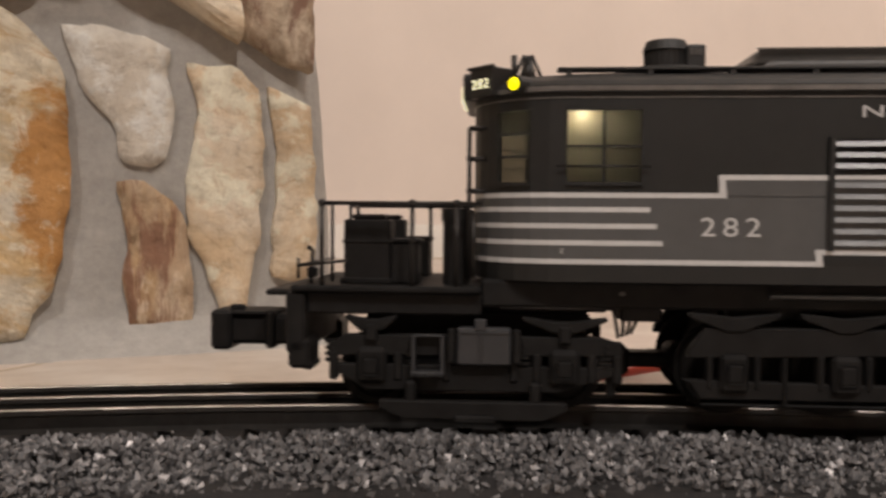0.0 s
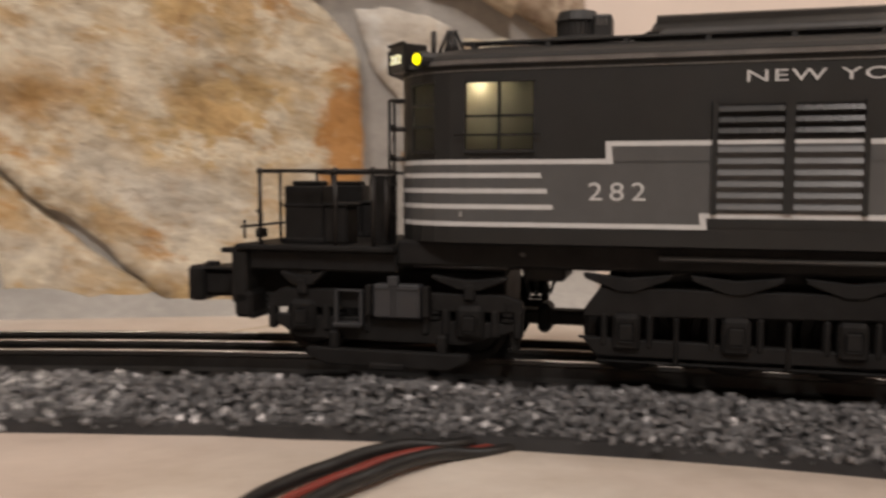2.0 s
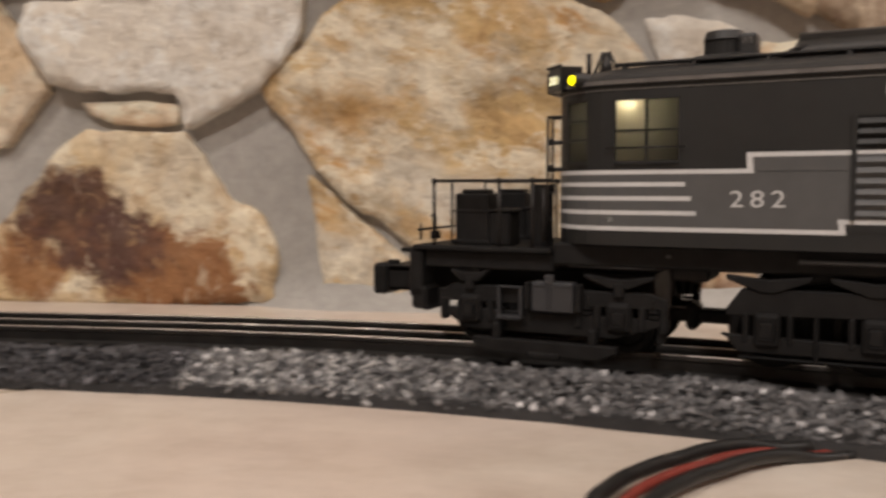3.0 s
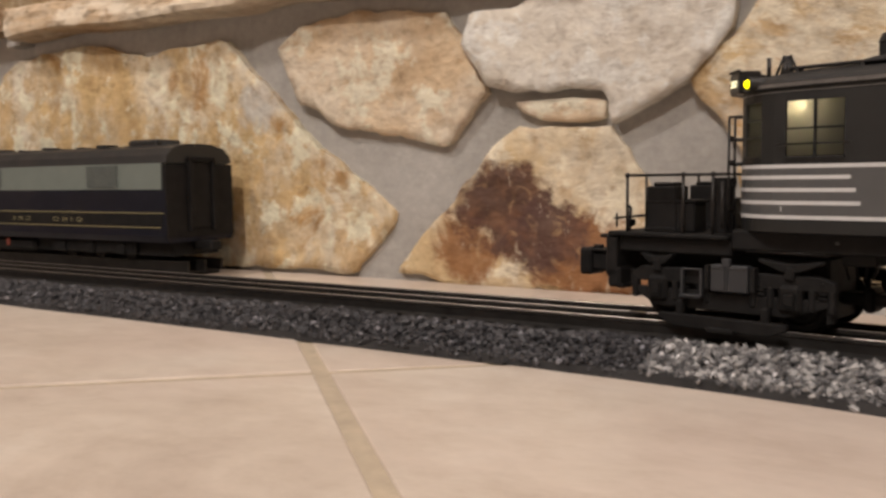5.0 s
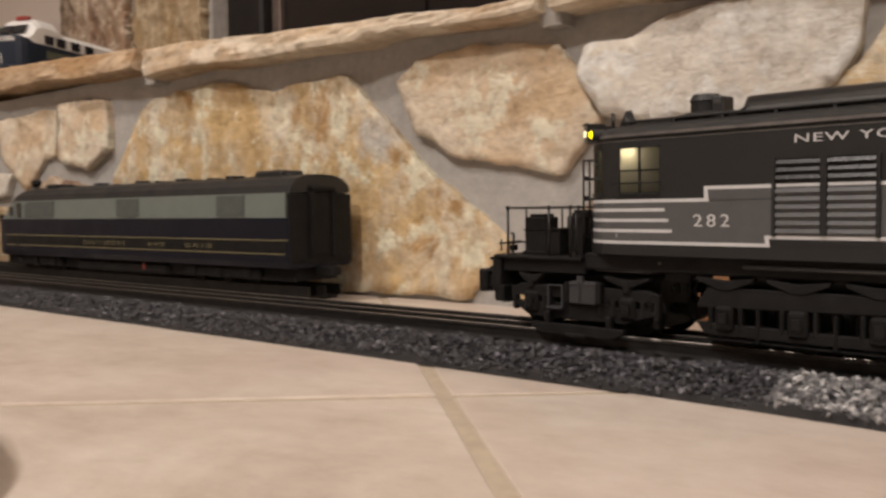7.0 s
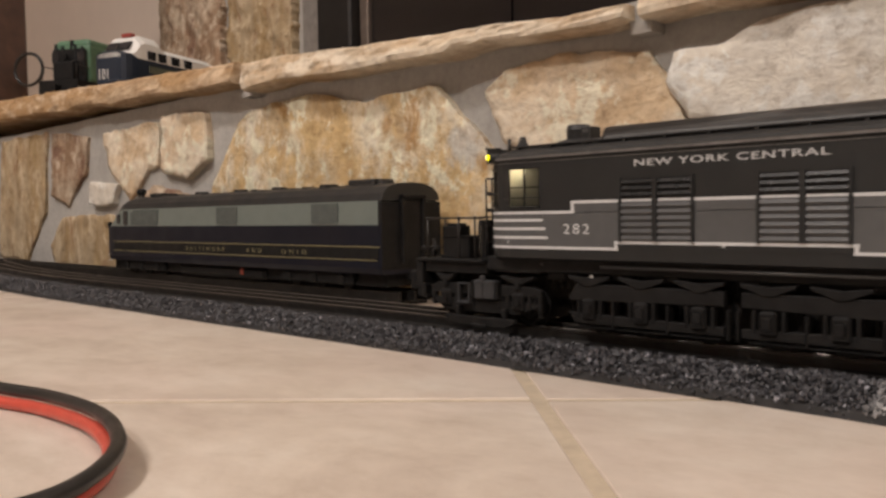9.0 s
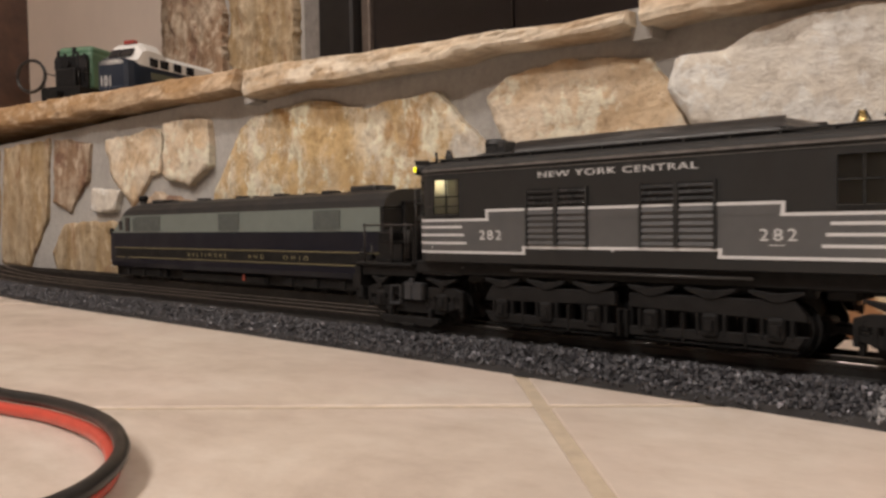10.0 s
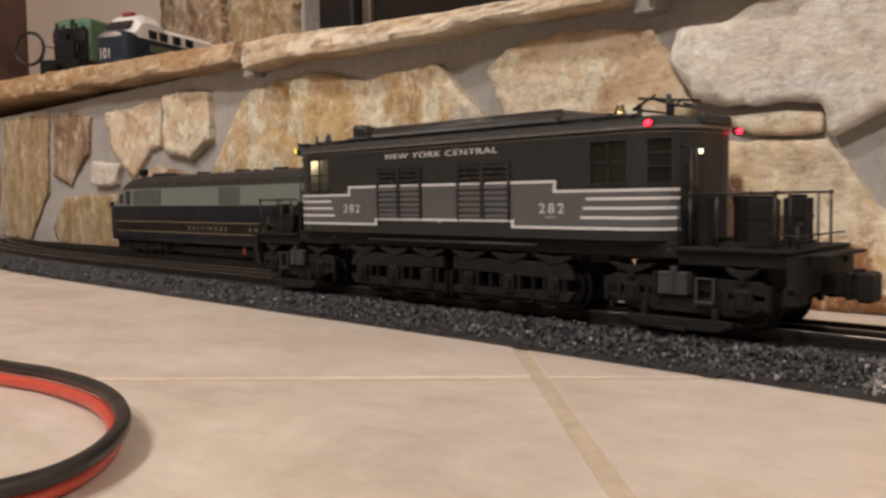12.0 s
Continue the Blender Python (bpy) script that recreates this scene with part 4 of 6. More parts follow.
def louvre(loco, xa, xb):
    g = new("louvre")
    g.parent = loco
    for z0, z1, n in ((0.0572, 0.0652, 3), (0.0384, 0.0553, 6)):
        side_poly("backing", [(xa, z0), (xb, z0), (xb, z1), (xa, z1)], M_UNDER if n == 3 else M_SMOKE, g, 0.0003)
        cell = (xb - xa - 0.0022) / 2
        for c in range(2):
            c0 = xa + c * (cell + 0.0022)
            for k in range(n):
                z = z0 + (z1 - z0) * (k + 0.5) / n
                bm = bmesh.new()
                add_box(bm, c0, c0 + cell, -0.0009, 0.0009, -0.0008, 0.0008, 0.0002, rot=Matrix.Identity(3))
                for v in bm.verts:
                    v.co = Vector((v.co.x, -0.0006 + (v.co.y * 0.5 + v.co.z * 0.42), z + v.co.z * 1.0))
                part("slat", bm, M_SLAT if n == 3 else M_SLATGREY, g)
    side_poly("post", [((xa + xb) / 2 - 0.0011, 0.0384), ((xa + xb) / 2 + 0.0011, 0.0384), ((xa + xb) / 2 + 0.0011, 0.0652), ((xa + xb) / 2 - 0.0011, 0.0652)], M_BLACK, g, 0.0014, thick=0.0014)
    for x in (xa - 0.0006, xb + 0.0006):
        side_poly("rim", [(x - 0.0006, 0.0378), (x + 0.0006, 0.0378), (x + 0.0006, 0.0656), (x - 0.0006, 0.0656)], M_BLACK, g, 0.0012, thick=0.0014)


def roof_parts(loco):
    # arched roof over the rounded plan
    bm = bmesh.new()
    rings = []
    base = [at_s(s)[:2] for s in stations(0.0, TOTAL)[:-1]]
    cy = WID / 2
    for f, z in ((1.022, EAVE - 0.0002), (1.022, EAVE + 0.0010), (0.985, EAVE + 0.0022), (0.86, EAVE + 0.0042), (0.62, EAVE + 0.0058), (0.30, EAVE + 0.0066)):
        ring = []
        for x, y in base:
            fx = 1 - (1 - f) * WID / (X1 - X0) if f <= 1 else 1 + (f - 1) * WID / (X1 - X0)
            ring.append(bm.verts.new((XM + (x - XM) * fx, cy + (y - cy) * f, z)))
        rings.append(ring)
    n = len(base)
    for a, b in zip(rings, rings[1:]):
        for i in range(n):
            bm.faces.new((a[i], a[(i + 1) % n], b[(i + 1) % n], b[i]))
    bm.faces.new(rings[-1])
    bm.faces.new(rings[0][::-1])
    bmesh.ops.recalc_face_normals(bm, faces=bm.faces[:])
    part("roof", bm, M_ROOF, loco, "black arched roof", smooth=False)
    band("gutter", 0.0, TOTAL, EAVE - 0.0006, EAVE + 0.0006, M_GUTTER, loco, 0.0012, "grey gutter, lightened for its highlight", 0.0012)
    band("rivet_line", 0.0, TOTAL, 0.0752, 0.0755, M_GUTTER, loco, 0.0003, "", 0.0003)
    # long monitor hatch
    bm = bmesh.new()
    add_box(bm, 0.004, 0.1510, cy - 0.024, cy + 0.024, 0.0795, 0.0900, 0.0060, 5)
    for v in bm.verts:
        if v.co.z > 0.084:
            v.co.x += 0.004 if v.co.x < 0.01 else (-0.006 if v.co.x > 0.145 else 0)
    part("roof_hatch", bm, M_HATCH, loco, "long grey raised roof hatch", smooth=True)
    # round ventilator and low dome ahead of it
    bm = bmesh.new()
    vx, vy = -0.0115, cy - 0.012
    add_rod(bm, (vx, vy, 0.082), (vx, vy, 0.0902), 0.0054, 24)
    add_rod(bm, (vx, vy, 0.0902), (vx, vy, 0.0928), 0.0062, 24, 0.0052)
    vent = part("ventilator", bm, M_ROOF, loco)
    for k in range(24):
        a = math.pi / 12 * k
        bm = bmesh.new()
        add_rod(bm, (vx + 0.0055 * math.cos(a), vy + 0.0055 * math.sin(a), 0.084), (vx + 0.0055 * math.cos(a), vy + 0.0055 * math.sin(a), 0.0902), 0.00035, 5)
        part("rib", bm, M_ROOF, vent)
    box("vent_duct", (-0.0070, -0.0018, vy - 0.0045, vy + 0.0045, 0.0830, 0.0915), M_ROOF, vent, bev=0.0008, seg=2)
    for q in range(3):
        box("vent_slot", (-0.0058 + 0.0011 * q, -0.0053 + 0.0011 * q, vy - 0.0048, vy - 0.0044, 0.0885, 0.0903), M_GUTTER, vent, "pale slot", bev=0.0)
    bm = bmesh.new()
    add_ball(bm, (-0.0105, cy - 0.004, 0.0835), 0.0175, 20, (1, 1.1, 0.20))
    part("roof_dome", bm, M_ROOF, loco, smooth=True)
    # running boards with brackets
    for y in (0.0075, WID - 0.0075):
        box("running_board", (-0.041, 0.188, y - 0.0022, y + 0.0022, 0.0830, 0.0838), M_ROOF, loco, bev=0.0002)
        for k in range(12):
            x = -0.038 + 0.0203 * k
            box("bracket", (x - 0.0007, x + 0.0007, y - 0.002, y + 0.002, 0.0795, 0.0830), M_ROOF, loco, bev=0.0001)
    # front lamps
    box("number_box", (-0.0655, -0.0545, 0.014, 0.050, 0.0765, 0.0838), M_ROOF, loco, "black housing of the illuminated number boards", bev=0.0008, seg=2)
    black = plain("board_black", (0.01, 0.01, 0.01), 0.4)
    for sgn, y in ((1, 0.0085), (-1, WID - 0.0085)):
        turned = pose(-0.0602, y, 0.0, 0, 0, -46 if sgn > 0 else -134)
        board = box("number_board", (-0.0045, 0.0045, -0.0006, 0.0070, 0.0765, 0.0842), black, loco, bev=0.0004)
        board.matrix_local = turned
        rim = box("board_rim", (-0.0050, 0.0050, -0.0012, -0.0002, 0.0838, 0.0846), M_ROOF, loco, bev=0.0002)
        rim.matrix_local = turned
        lettering("282", 0.0035, turned @ Matrix.Translation((0.0, -0.0009, 0.0788)) @ pose(0, 0, 0, 90, 0, 0), M_NUMBOX, loco, "board_number", "lit number board", 1.15)
    box("headlight_glass", (-0.0662, -0.0654, 0.022, 0.042, 0.0772, 0.0815), M_NUMBOX, loco, bev=0.0002)
    for y, d in ((0.0010, Vector((-0.62, -0.78, 0))), (WID - 0.0010, Vector((-0.62, 0.78, 0)))):
        c = Vector((-0.0515, y, 0.0788))
        bm = bmesh.new()
        add_rod(bm, c - d * 0.0045, c + d * 0.0012, 0.0023, 14)
        part("class_lamp", bm, M_ROOF, loco)
        bm = bmesh.new()
        add_rod(bm, c + d * 0.0012, c + d * 0.0020, 0.0016, 14, 0.0010)
        part("class_lens", bm, M_YELLOW, loco, "lit yellow lens", smooth=True)
    rods("whistle", [((-0.0520, 0.016, 0.081), (-0.0520, 0.016, 0.0888)), ((-0.0480, 0.020, 0.081), (-0.0480, 0.020, 0.0878))], 0.0008, M_STEEL, loco)
    for x in (-0.0482, 0.1690):
        bm = bmesh.new()
        add_rod(bm, (x, cy - 0.010, 0.0822), (x, cy - 0.010, 0.0885), 0.0028, 14, 0.0012)
        add_ball(bm, (x, cy - 0.010, 0.0888), 0.0012, 8)
        part("bell", bm, M_BRASS if x > 0 else M_ROOF, loco, "small brass bell", smooth=True)
        rods("bell_yoke", [((x - 0.0045, cy - 0.010, 0.082), (x - 0.001, cy - 0.010, 0.0900)), ((x + 0.0045, cy - 0.010, 0.082), (x + 0.001, cy - 0.010, 0.0900))], 0.0005, M_STEEL, loco)
    # folded collector and rear fittings
    px = 0.1885
    rods("pantograph_frame", [((px - 0.010, cy - 0.014, 0.0868), (px, cy - 0.012, 0.0925)), ((px, cy - 0.012, 0.0905), (px + 0.010, cy - 0.014, 0.0872)),
                              ((px - 0.010, cy + 0.014, 0.0868), (px, cy + 0.012, 0.0925)), ((px, cy + 0.012, 0.0905), (px + 0.010, cy + 0.014, 0.0872)),
                              ((px - 0.010, cy - 0.014, 0.0868), (px - 0.010, cy + 0.014, 0.0868)), ((px + 0.010, cy - 0.014, 0.0872), (px + 0.010, cy + 0.014, 0.0872)),
                              ((px - 0.006, cy - 0.016, 0.0912), (px + 0.006, cy + 0.016, 0.0914))], 0.0006, M_STEEL, loco, "folded roof current collector")
    rods("insulator", [((px - 0.008, cy - 0.012, 0.082), (px - 0.008, cy - 0.012, 0.0892)), ((px + 0.008, cy - 0.012, 0.082), (px + 0.008, cy - 0.012, 0.0892)), ((px + 0.003, cy - 0.006, 0.082), (px + 0.003, cy - 0.006, 0.0930))], 0.0012, M_ROOF, loco)
    for x, y, z in ((0.1965, 0.0005, 0.0790), (0.2092, 0.0540, 0.0766)):
        bm = bmesh.new()
        add_rod(bm, (x, y + 0.003, z), (x, y + 0.0002, z), 0.0020, 12)
        part("marker_lamp", bm, M_ROOF, loco)
        bm = bmesh.new()
        add_ball(bm, (x + (0.0016 if y > 0.03 else 0.0004), y - 0.0004, z), 0.0012, 12)
        part("marker_lens", bm, M_RED, loco, "lit red lens", smooth=True)
    box("rear_lamp_box", (0.2080, 0.2122, 0.020, 0.044, 0.0785, 0.0825), M_ROOF, loco, bev=0.0006)
    # solid glowing pane stands in for the bulb seen behind the end window
    box("end_window_glow", (0.2099, 0.2106, 0.0185, 0.0210, 0.0660, 0.0680), M_BULBDIM, loco, "small glowing pane standing for the lit cab end window", bev=0.0002)


def pilot(loco, flip):
    """The end deck with its railing, cabinets, coupler and ladder; flip mirrors it to the rear."""
    g = (lambda x: 2 * 0.0737 - x) if flip else (lambda x: x)

    def bx(name, x0, x1, y0, y1, z0, z1, mat, label="", bev=0.0005, up=loco):
        a, b = sorted((g(x0), g(x1)))
        return box(name, (a, b, y0, y1, z0, z1), mat, up, label, bev)

    def rd(name, segs, r, mat=M_STEEL, label=""):
        return rods(name, [((g(a[0]), a[1], a[2]), (g(b[0]), b[1], b[2])) for a, b in segs], r, mat, loco, label)

    cy = WID / 2
    bx("deck", -0.1095, -0.0600, 0.003, WID - 0.003, 0.0258, 0.0276, M_UNDER)
    bx("deck_lip", -0.1180, -0.1095, 0.010, WID - 0.010, 0.0243, 0.0258, M_UNDER)
    for y in (0.014, WID - 0.014):
        bx("lip_bracket", -0.1120, -0.1095, y - 0.0008, y + 0.0008, 0.0205, 0.0243, M_UNDER)
    bx("deck_beam", -0.1060, -0.0600, 0.006, WID - 0.006, 0.0200, 0.0258, M_UNDER)
    bx("buffer_beam", -0.1110, -0.1060, 0.004, WID - 0.004, 0.0100, 0.0256, M_UNDER)
    tip = -0.1300 if flip else -0.1382
    bx("coupler", tip + 0.004, -0.1105, cy - 0.006, cy + 0.006, 0.0085, 0.0172, M_UNDER, "cast knuckle coupler", 0.0012)
    bx("knuckle", tip, tip + 0.006, cy - 0.008, cy + 0.004, 0.0070, 0.0185, M_UNDER, bev=0.001)
    bx("coupler_collar", -0.1225, -0.1195, cy - 0.0072, cy + 0.0072, 0.0075, 0.0183, M_UNDER, bev=0.0008)
    bx("coupler_pin", tip + 0.0045, tip + 0.0085, cy - 0.004, cy - 0.001, 0.0172, 0.0197, M_UNDER, bev=0.0004)
    bx("coupler_flange", tip + 0.006, -0.1225, cy - 0.0075, cy + 0.0075, 0.0172, 0.0182, M_UNDER, bev=0.0003)
    for y in (0.010, WID - 0.010):
        bx("pilot_step", -0.1104, -0.1046, y - 0.006, y + 0.006, 0.0056, 0.0135, M_UNDER, bev=0.001)
        bx("step_foot", -0.1068, -0.1040, y - 0.005, y + 0.005, 0.0052, 0.0072, M_UNDER, bev=0.0006)
    # cabinets on deck, one each side with a gap between
    inner, tall = (-0.0875, 0.0020) if flip else (-0.0845, 0.0)
    for y0, y1 in ((0.011, 0.0205), (WID - 0.0205, WID - 0.011)):
        cab = bx("cabinet", -0.0970, inner, y0, y1, 0.0276, 0.0448 + tall, M_UNDER)
        bx("cabinet_lid", -0.0950, inner - 0.0015, y0 + 0.001, y1 - 0.001, 0.0448 + tall, 0.0462 + tall, M_UNDER, up=cab)
        bx("cabinet_rib", -0.0974, inner + 0.0004, y0 - 0.0004, y1 + 0.0004, 0.0385, 0.0393, M_UNDER, bev=0.0002, up=cab)
        bx("cabinet_base", -0.0978, inner + 0.0006, y0 - 0.0008, y1 + 0.0008, 0.0276, 0.0292, M_UNDER, bev=0.0003, up=cab)
        if not flip:
            low = bx("low_cabinet", -0.0843, -0.0770, y0, y1, 0.0276, 0.0385, M_UNDER)
            bx("cabinet_lid", -0.0846, -0.0762, y0 - 0.0005, y1 + 0.0005, 0.0385, 0.0397, M_UNDER, up=low)
    for y in (0.0150, WID - 0.0150):
        bm = bmesh.new()
        add_rod(bm, (g(-0.0671), y, 0.0276), (g(-0.0671), y, 0.0470), 0.0036, 14)
        add_rod(bm, (g(-0.0671), y, 0.0445), (g(-0.0671), y, 0.0478), 0.0041, 14)
        part("cab_pillar", bm, M_UNDER, loco)
    # railing
    top = 0.0490
    for y in (0.0045, WID - 0.0045):
        rd("handrail", [((-0.1015, y, top), (-0.0600, y, top))], 0.00055)
        for x in (-0.1015, -0.0779, -0.0664):
            rd("rail_post", [((x, y, 0.0272), (x, y, top))], 0.0006)
            bm = bmesh.new()
            add_ball(bm, (g(x), y, top), 0.0011, 8)
            part("rail_knob", bm, M_STEEL, loco, smooth=True)
    for y in (0.018, WID - 0.018):
        rd("rail_post", [((-0.1015, y, 0.0272), (-0.1015, y, top))], 0.0005)
    for ya, yb in ((0.0045, 0.018), (WID - 0.018, WID - 0.0045)):
        rd("end_rail", [((-0.1015, ya, top), (-0.1015, yb, top))], 0.00055)
    rd("cut_lever", [((-0.1085, 0.008, 0.0325), (-0.1085, WID - 0.008, 0.0325)), ((-0.1085, 0.008, 0.0290), (-0.1085, 0.008, 0.0345)), ((-0.0950, 0.006, 0.034), (-0.1085, 0.006, 0.0325))], 0.0004)
    rd("brake_hose", [((-0.1065, 0.014, 0.0272), (-0.1060, 0.014, 0.0365)), ((-0.1060, 0.014, 0.0365), (-0.1075, 0.014, 0.0372))], 0.0006)
    bx("hose_valve", -0.1072, -0.1048, 0.012, 0.016, 0.0290, 0.0318, M_UNDER, bev=0.0004)
    # cab ladder, standing clear of the end on brackets
    for y in (0.0105, 0.0150):
        rd("ladder_rail", [((-0.0636, y, 0.0290), (-0.0636, y, 0.0690)), ((-0.0636, y, 0.0690), (-0.0590, y, 0.0690))], 0.0005)
    for z in (0.0365, 0.0450, 0.0535, 0.0620):
        rd("ladder_rung", [((-0.0636, 0.0105, z), (-0.0636, 0.0150, z))], 0.0004)
    for z in (0.0525, 0.0610):
        rd("ladder_bracket", [((-0.0644, 0.0128, z), (-0.0590, 0.0128, z))], 0.0007)


def wheel_mesh(r):
    """A turned wheel in one piece: hub, dished web, tread and flange."""
    prof = [(0.0, -0.0032), (r * 0.22, -0.0032), (r * 0.28, -0.0026), (r * 0.34, -0.0018), (r * 0.70, -0.0016), (r * 0.78, -0.0024), (r * 0.97, -0.0024), (r, -0.0020),
            (r + 0.0001, 0.0016), (r + 0.0004, 0.0021), (r + 0.0013, 0.0023), (r + 0.0014, 0.0029), (r + 0.0010, 0.0032), (0.0, 0.0032)]
    bm = bmesh.new()
    n = 28
    rings = []
    for rad, y in prof:
        if rad == 0.0:
            rings.append([bm.verts.new((0, y, 0))] * n)
        else:
            rings.append([bm.verts.new((rad * math.cos(2 * math.pi * k / n), y, rad * math.sin(2 * math.pi * k / n))) for k in range(n)])
    for a, b in zip(rings, rings[1:]):
        for k in range(n):
            q = (k + 1) % n
            bm.faces.new(list(dict.fromkeys((a[k], a[q], b[q], b[k]))))
    bmesh.ops.recalc_face_normals(bm, faces=bm.faces[:])
    return mesh_of(bm, "wheel", M_UNDER)


WHEELS = []


def running_gear(loco):
    cy = WID / 2
    small, big = wheel_mesh(0.0094), wheel_mesh(0.0112)
    axles = [(-0.0885, 0.0094, small), (-0.0385, 0.0094, small), (0.0040, 0.0112, big), (0.0315, 0.0112, big), (0.0590, 0.0112, big)]
    axles += [(2 * 0.0737 - x, r, me) for x, r, me in axles]
    for x, r, me in axles:
        axle = rods("axle", [((0, -0.0195, 0), (0, 0.0195, 0))], 0.0016, M_UNDER, loco)
        axle.matrix_local = pose(x, cy, r - LOW)
        for sgn in (-1, 1):
            w = new("wheel", me)
            w.parent = axle
            w.matrix_local = pose(0, 0.0165 * sgn, 0, 0, 0, 0 if sgn < 0 else 180)
        WHEELS.append((axle, x, r))
    for flip in (False, True):
        g = (lambda x: 2 * 0.0737 - x) if flip else (lambda x: x)

        def low(z):
            return z * 1.22 - LOW if z < 0.0225 else z

        def bx(name, x0, x1, y0, y1, z0, z1, mat=M_UNDER, label="", bev=0.0006):
            a, b = sorted((g(x0), g(x1)))
            return box(name, (a, b, y0, y1, low(z0), low(z1)), mat, loco, label, bev)

        def fit(name, x0, x1, y0, y1, z0, z1, mat=M_UNDER, label="", bev=0.0003):
            a, b = sorted((g(x0), g(x1)))
            return box(name, (a, b, y0, y1, z0, z1), mat, loco, label, bev)

        def plate(name, pts, y0, y1):
            bm = bmesh.new()
            f = [bm.verts.new((g(x), y0, low(z))) for x, z in pts]
            k = [bm.verts.new((g(x), y1, low(z))) for x, z in pts]
            bm.faces.new(f)
            bm.faces.new(k[::-1])
            for i in range(len(pts)):
                j = (i + 1) % len(pts)
                bm.faces.new((f[i], k[i], k[j], f[j]))
            bmesh.ops.recalc_face_normals(bm, faces=bm.faces[:])
            bmesh.ops.bevel(bm, geom=bm.edges[:], offset=0.0003, segments=1, affect="EDGES")
            return part(name, bm, M_UNDER, loco)

        for y0, y1 in ((0.0052, 0.0085), (WID - 0.0085, WID - 0.0052)):
            plate("truck_frame", [(-0.1000, 0.0140), (-0.0955, 0.0164), (-0.0290, 0.0164), (-0.0240, 0.0150), (-0.0235, 0.0125), (-0.1000, 0.0118)], y0, y1)
            plate("frame_lower_bar", [(-0.0985, 0.0085), (-0.0900, 0.0045), (-0.0400, 0.0045), (-0.0250, 0.0085), (-0.0250, 0.0100), (-0.0985, 0.0100)], y0 + 0.0004, y1)
            for x in (-0.0985, -0.0815, -0.0690, -0.0515, -0.0455, -0.0315, -0.0250):
                bx("pedestal", x - 0.0012, x + 0.0012, y0 - 0.0003, y1, 0.0065, 0.0130)
            for x in (-0.0885, -0.0385):
                bx("axle_box", x - 0.0040, x + 0.0040, y0 - 0.0014, y1, 0.0060, 0.0138, bev=0.0012)
                bx("axle_cap", x - 0.0022, x + 0.0022, y0 - 0.0022, y0 - 0.0014, 0.0078, 0.0118, bev=0.0007)
                wide = 0.0066 if x < -0.05 else 0.0108
                plate("spring_hanger", [(x - wide, 0.0207), (x - wide, 0.0199), (x - 0.0030, 0.0174), (x + 0.0030, 0.0174), (x + wide, 0.0199), (x + wide, 0.0207), (x + 0.002, 0.0197), (x - 0.002, 0.0197)], y0 - 0.0012, y1 - 0.0010)
                bx("spring_buckle", x - 0.0016, x + 0.0016, y0 - 0.0016, y1, 0.0150, 0.0190)
                for dx in (-0.0105, 0.0105):
                    bm = bmesh.new()
                    for q in range(4):
                        add_rod(bm, (g(x + dx), (y0 + y1) / 2, low(0.0104 + 0.0013 * q)), (g(x + dx), (y0 + y1) / 2, low(0.0111 + 0.0013 * q)), 0.0020, 10)
                    part("coil_spring", bm, M_UNDER, loco)
                plate("brake_shoe", [(x + 0.0112, 0.0035), (x + 0.0135, 0.0040), (x + 0.0128, 0.0095), (x + 0.0108, 0.0095)], y0 + 0.002, y1 + 0.002)
            near = y0 < 0.03
            sy = (0.0012, 0.0042) if near else (WID - 0.0042, WID - 0.0012)
            # black pickup beam; its low shape also stands in for shadow on the ballast
            plate("shoe_beam_and_shade", [(-0.0860, 0.0014), (-0.0800, -0.0008), (-0.0440, -0.0008), (-0.0380, 0.0014), (-0.0380, 0.0030), (-0.0860, 0.0030)], *sy)
            for x in (-0.0780, -0.0460):
                bx("shoe_hanger", x - 0.0014, x + 0.0014, sy[0] + 0.0008, sy[1] + 0.001, 0.0025, 0.0070)
            bx("contact_shoe", -0.0665, -0.0560, sy[0] - 0.0010, sy[1], -0.0014, 0.0002, bev=0.0004)
            plate("main_frame", [(-0.0070, 0.0145), (-0.0030, 0.0190), (0.0700, 0.0190), (0.0700, 0.0140), (-0.0075, 0.0125)], y0, y1)
            plate("frame_lower_bar", [(-0.0072, 0.0075), (-0.0040, 0.0040), (0.0700, 0.0040), (0.0700, 0.0070), (-0.0090, 0.0080)], y0, y1)
            for x in (0.0040, 0.0315, 0.0590):
                bx("axle_box", x - 0.0036, x + 0.0036, y0 - 0.0018, y1, 0.0055, 0.0135, bev=0.001)
                plate("leaf_spring", [(x - 0.0115, 0.0222), (x - 0.0110, 0.0210), (x - 0.0020, 0.0182), (x + 0.0020, 0.0182), (x + 0.0110, 0.0210), (x + 0.0115, 0.0222), (x, 0.0212)], y0 - 0.0008, y1 - 0.0010)
                bx("pedestal", x - 0.0068, x - 0.0050, y0 - 0.0004, y1, 0.0060, 0.0135)
                bx("pedestal", x + 0.0050, x + 0.0068, y0 - 0.0004, y1, 0.0060, 0.0135)
                bx("axle_cap", x - 0.0022, x + 0.0022, y0 - 0.0026, y0 - 0.0018, 0.0075, 0.0118, bev=0.0007)
                bx("brake_hanger", x + 0.0120, x + 0.0134, y0 - 0.0006, y1, 0.0025, 0.0130)
            bx("brake_rigging", -0.0040, 0.0680, y0 + 0.001, y1 + 0.001, 0.0022, 0.0032)
        fit("battery_box", -0.0660, -0.0522, 0.0024, 0.0070, 0.0076, 0.0172, M_BATTERY, "grey painted equipment box", 0.0005)
        fit("battery_latch", -0.0616, -0.0585, 0.0020, 0.0040, 0.0165, 0.0195, M_BATTERY)
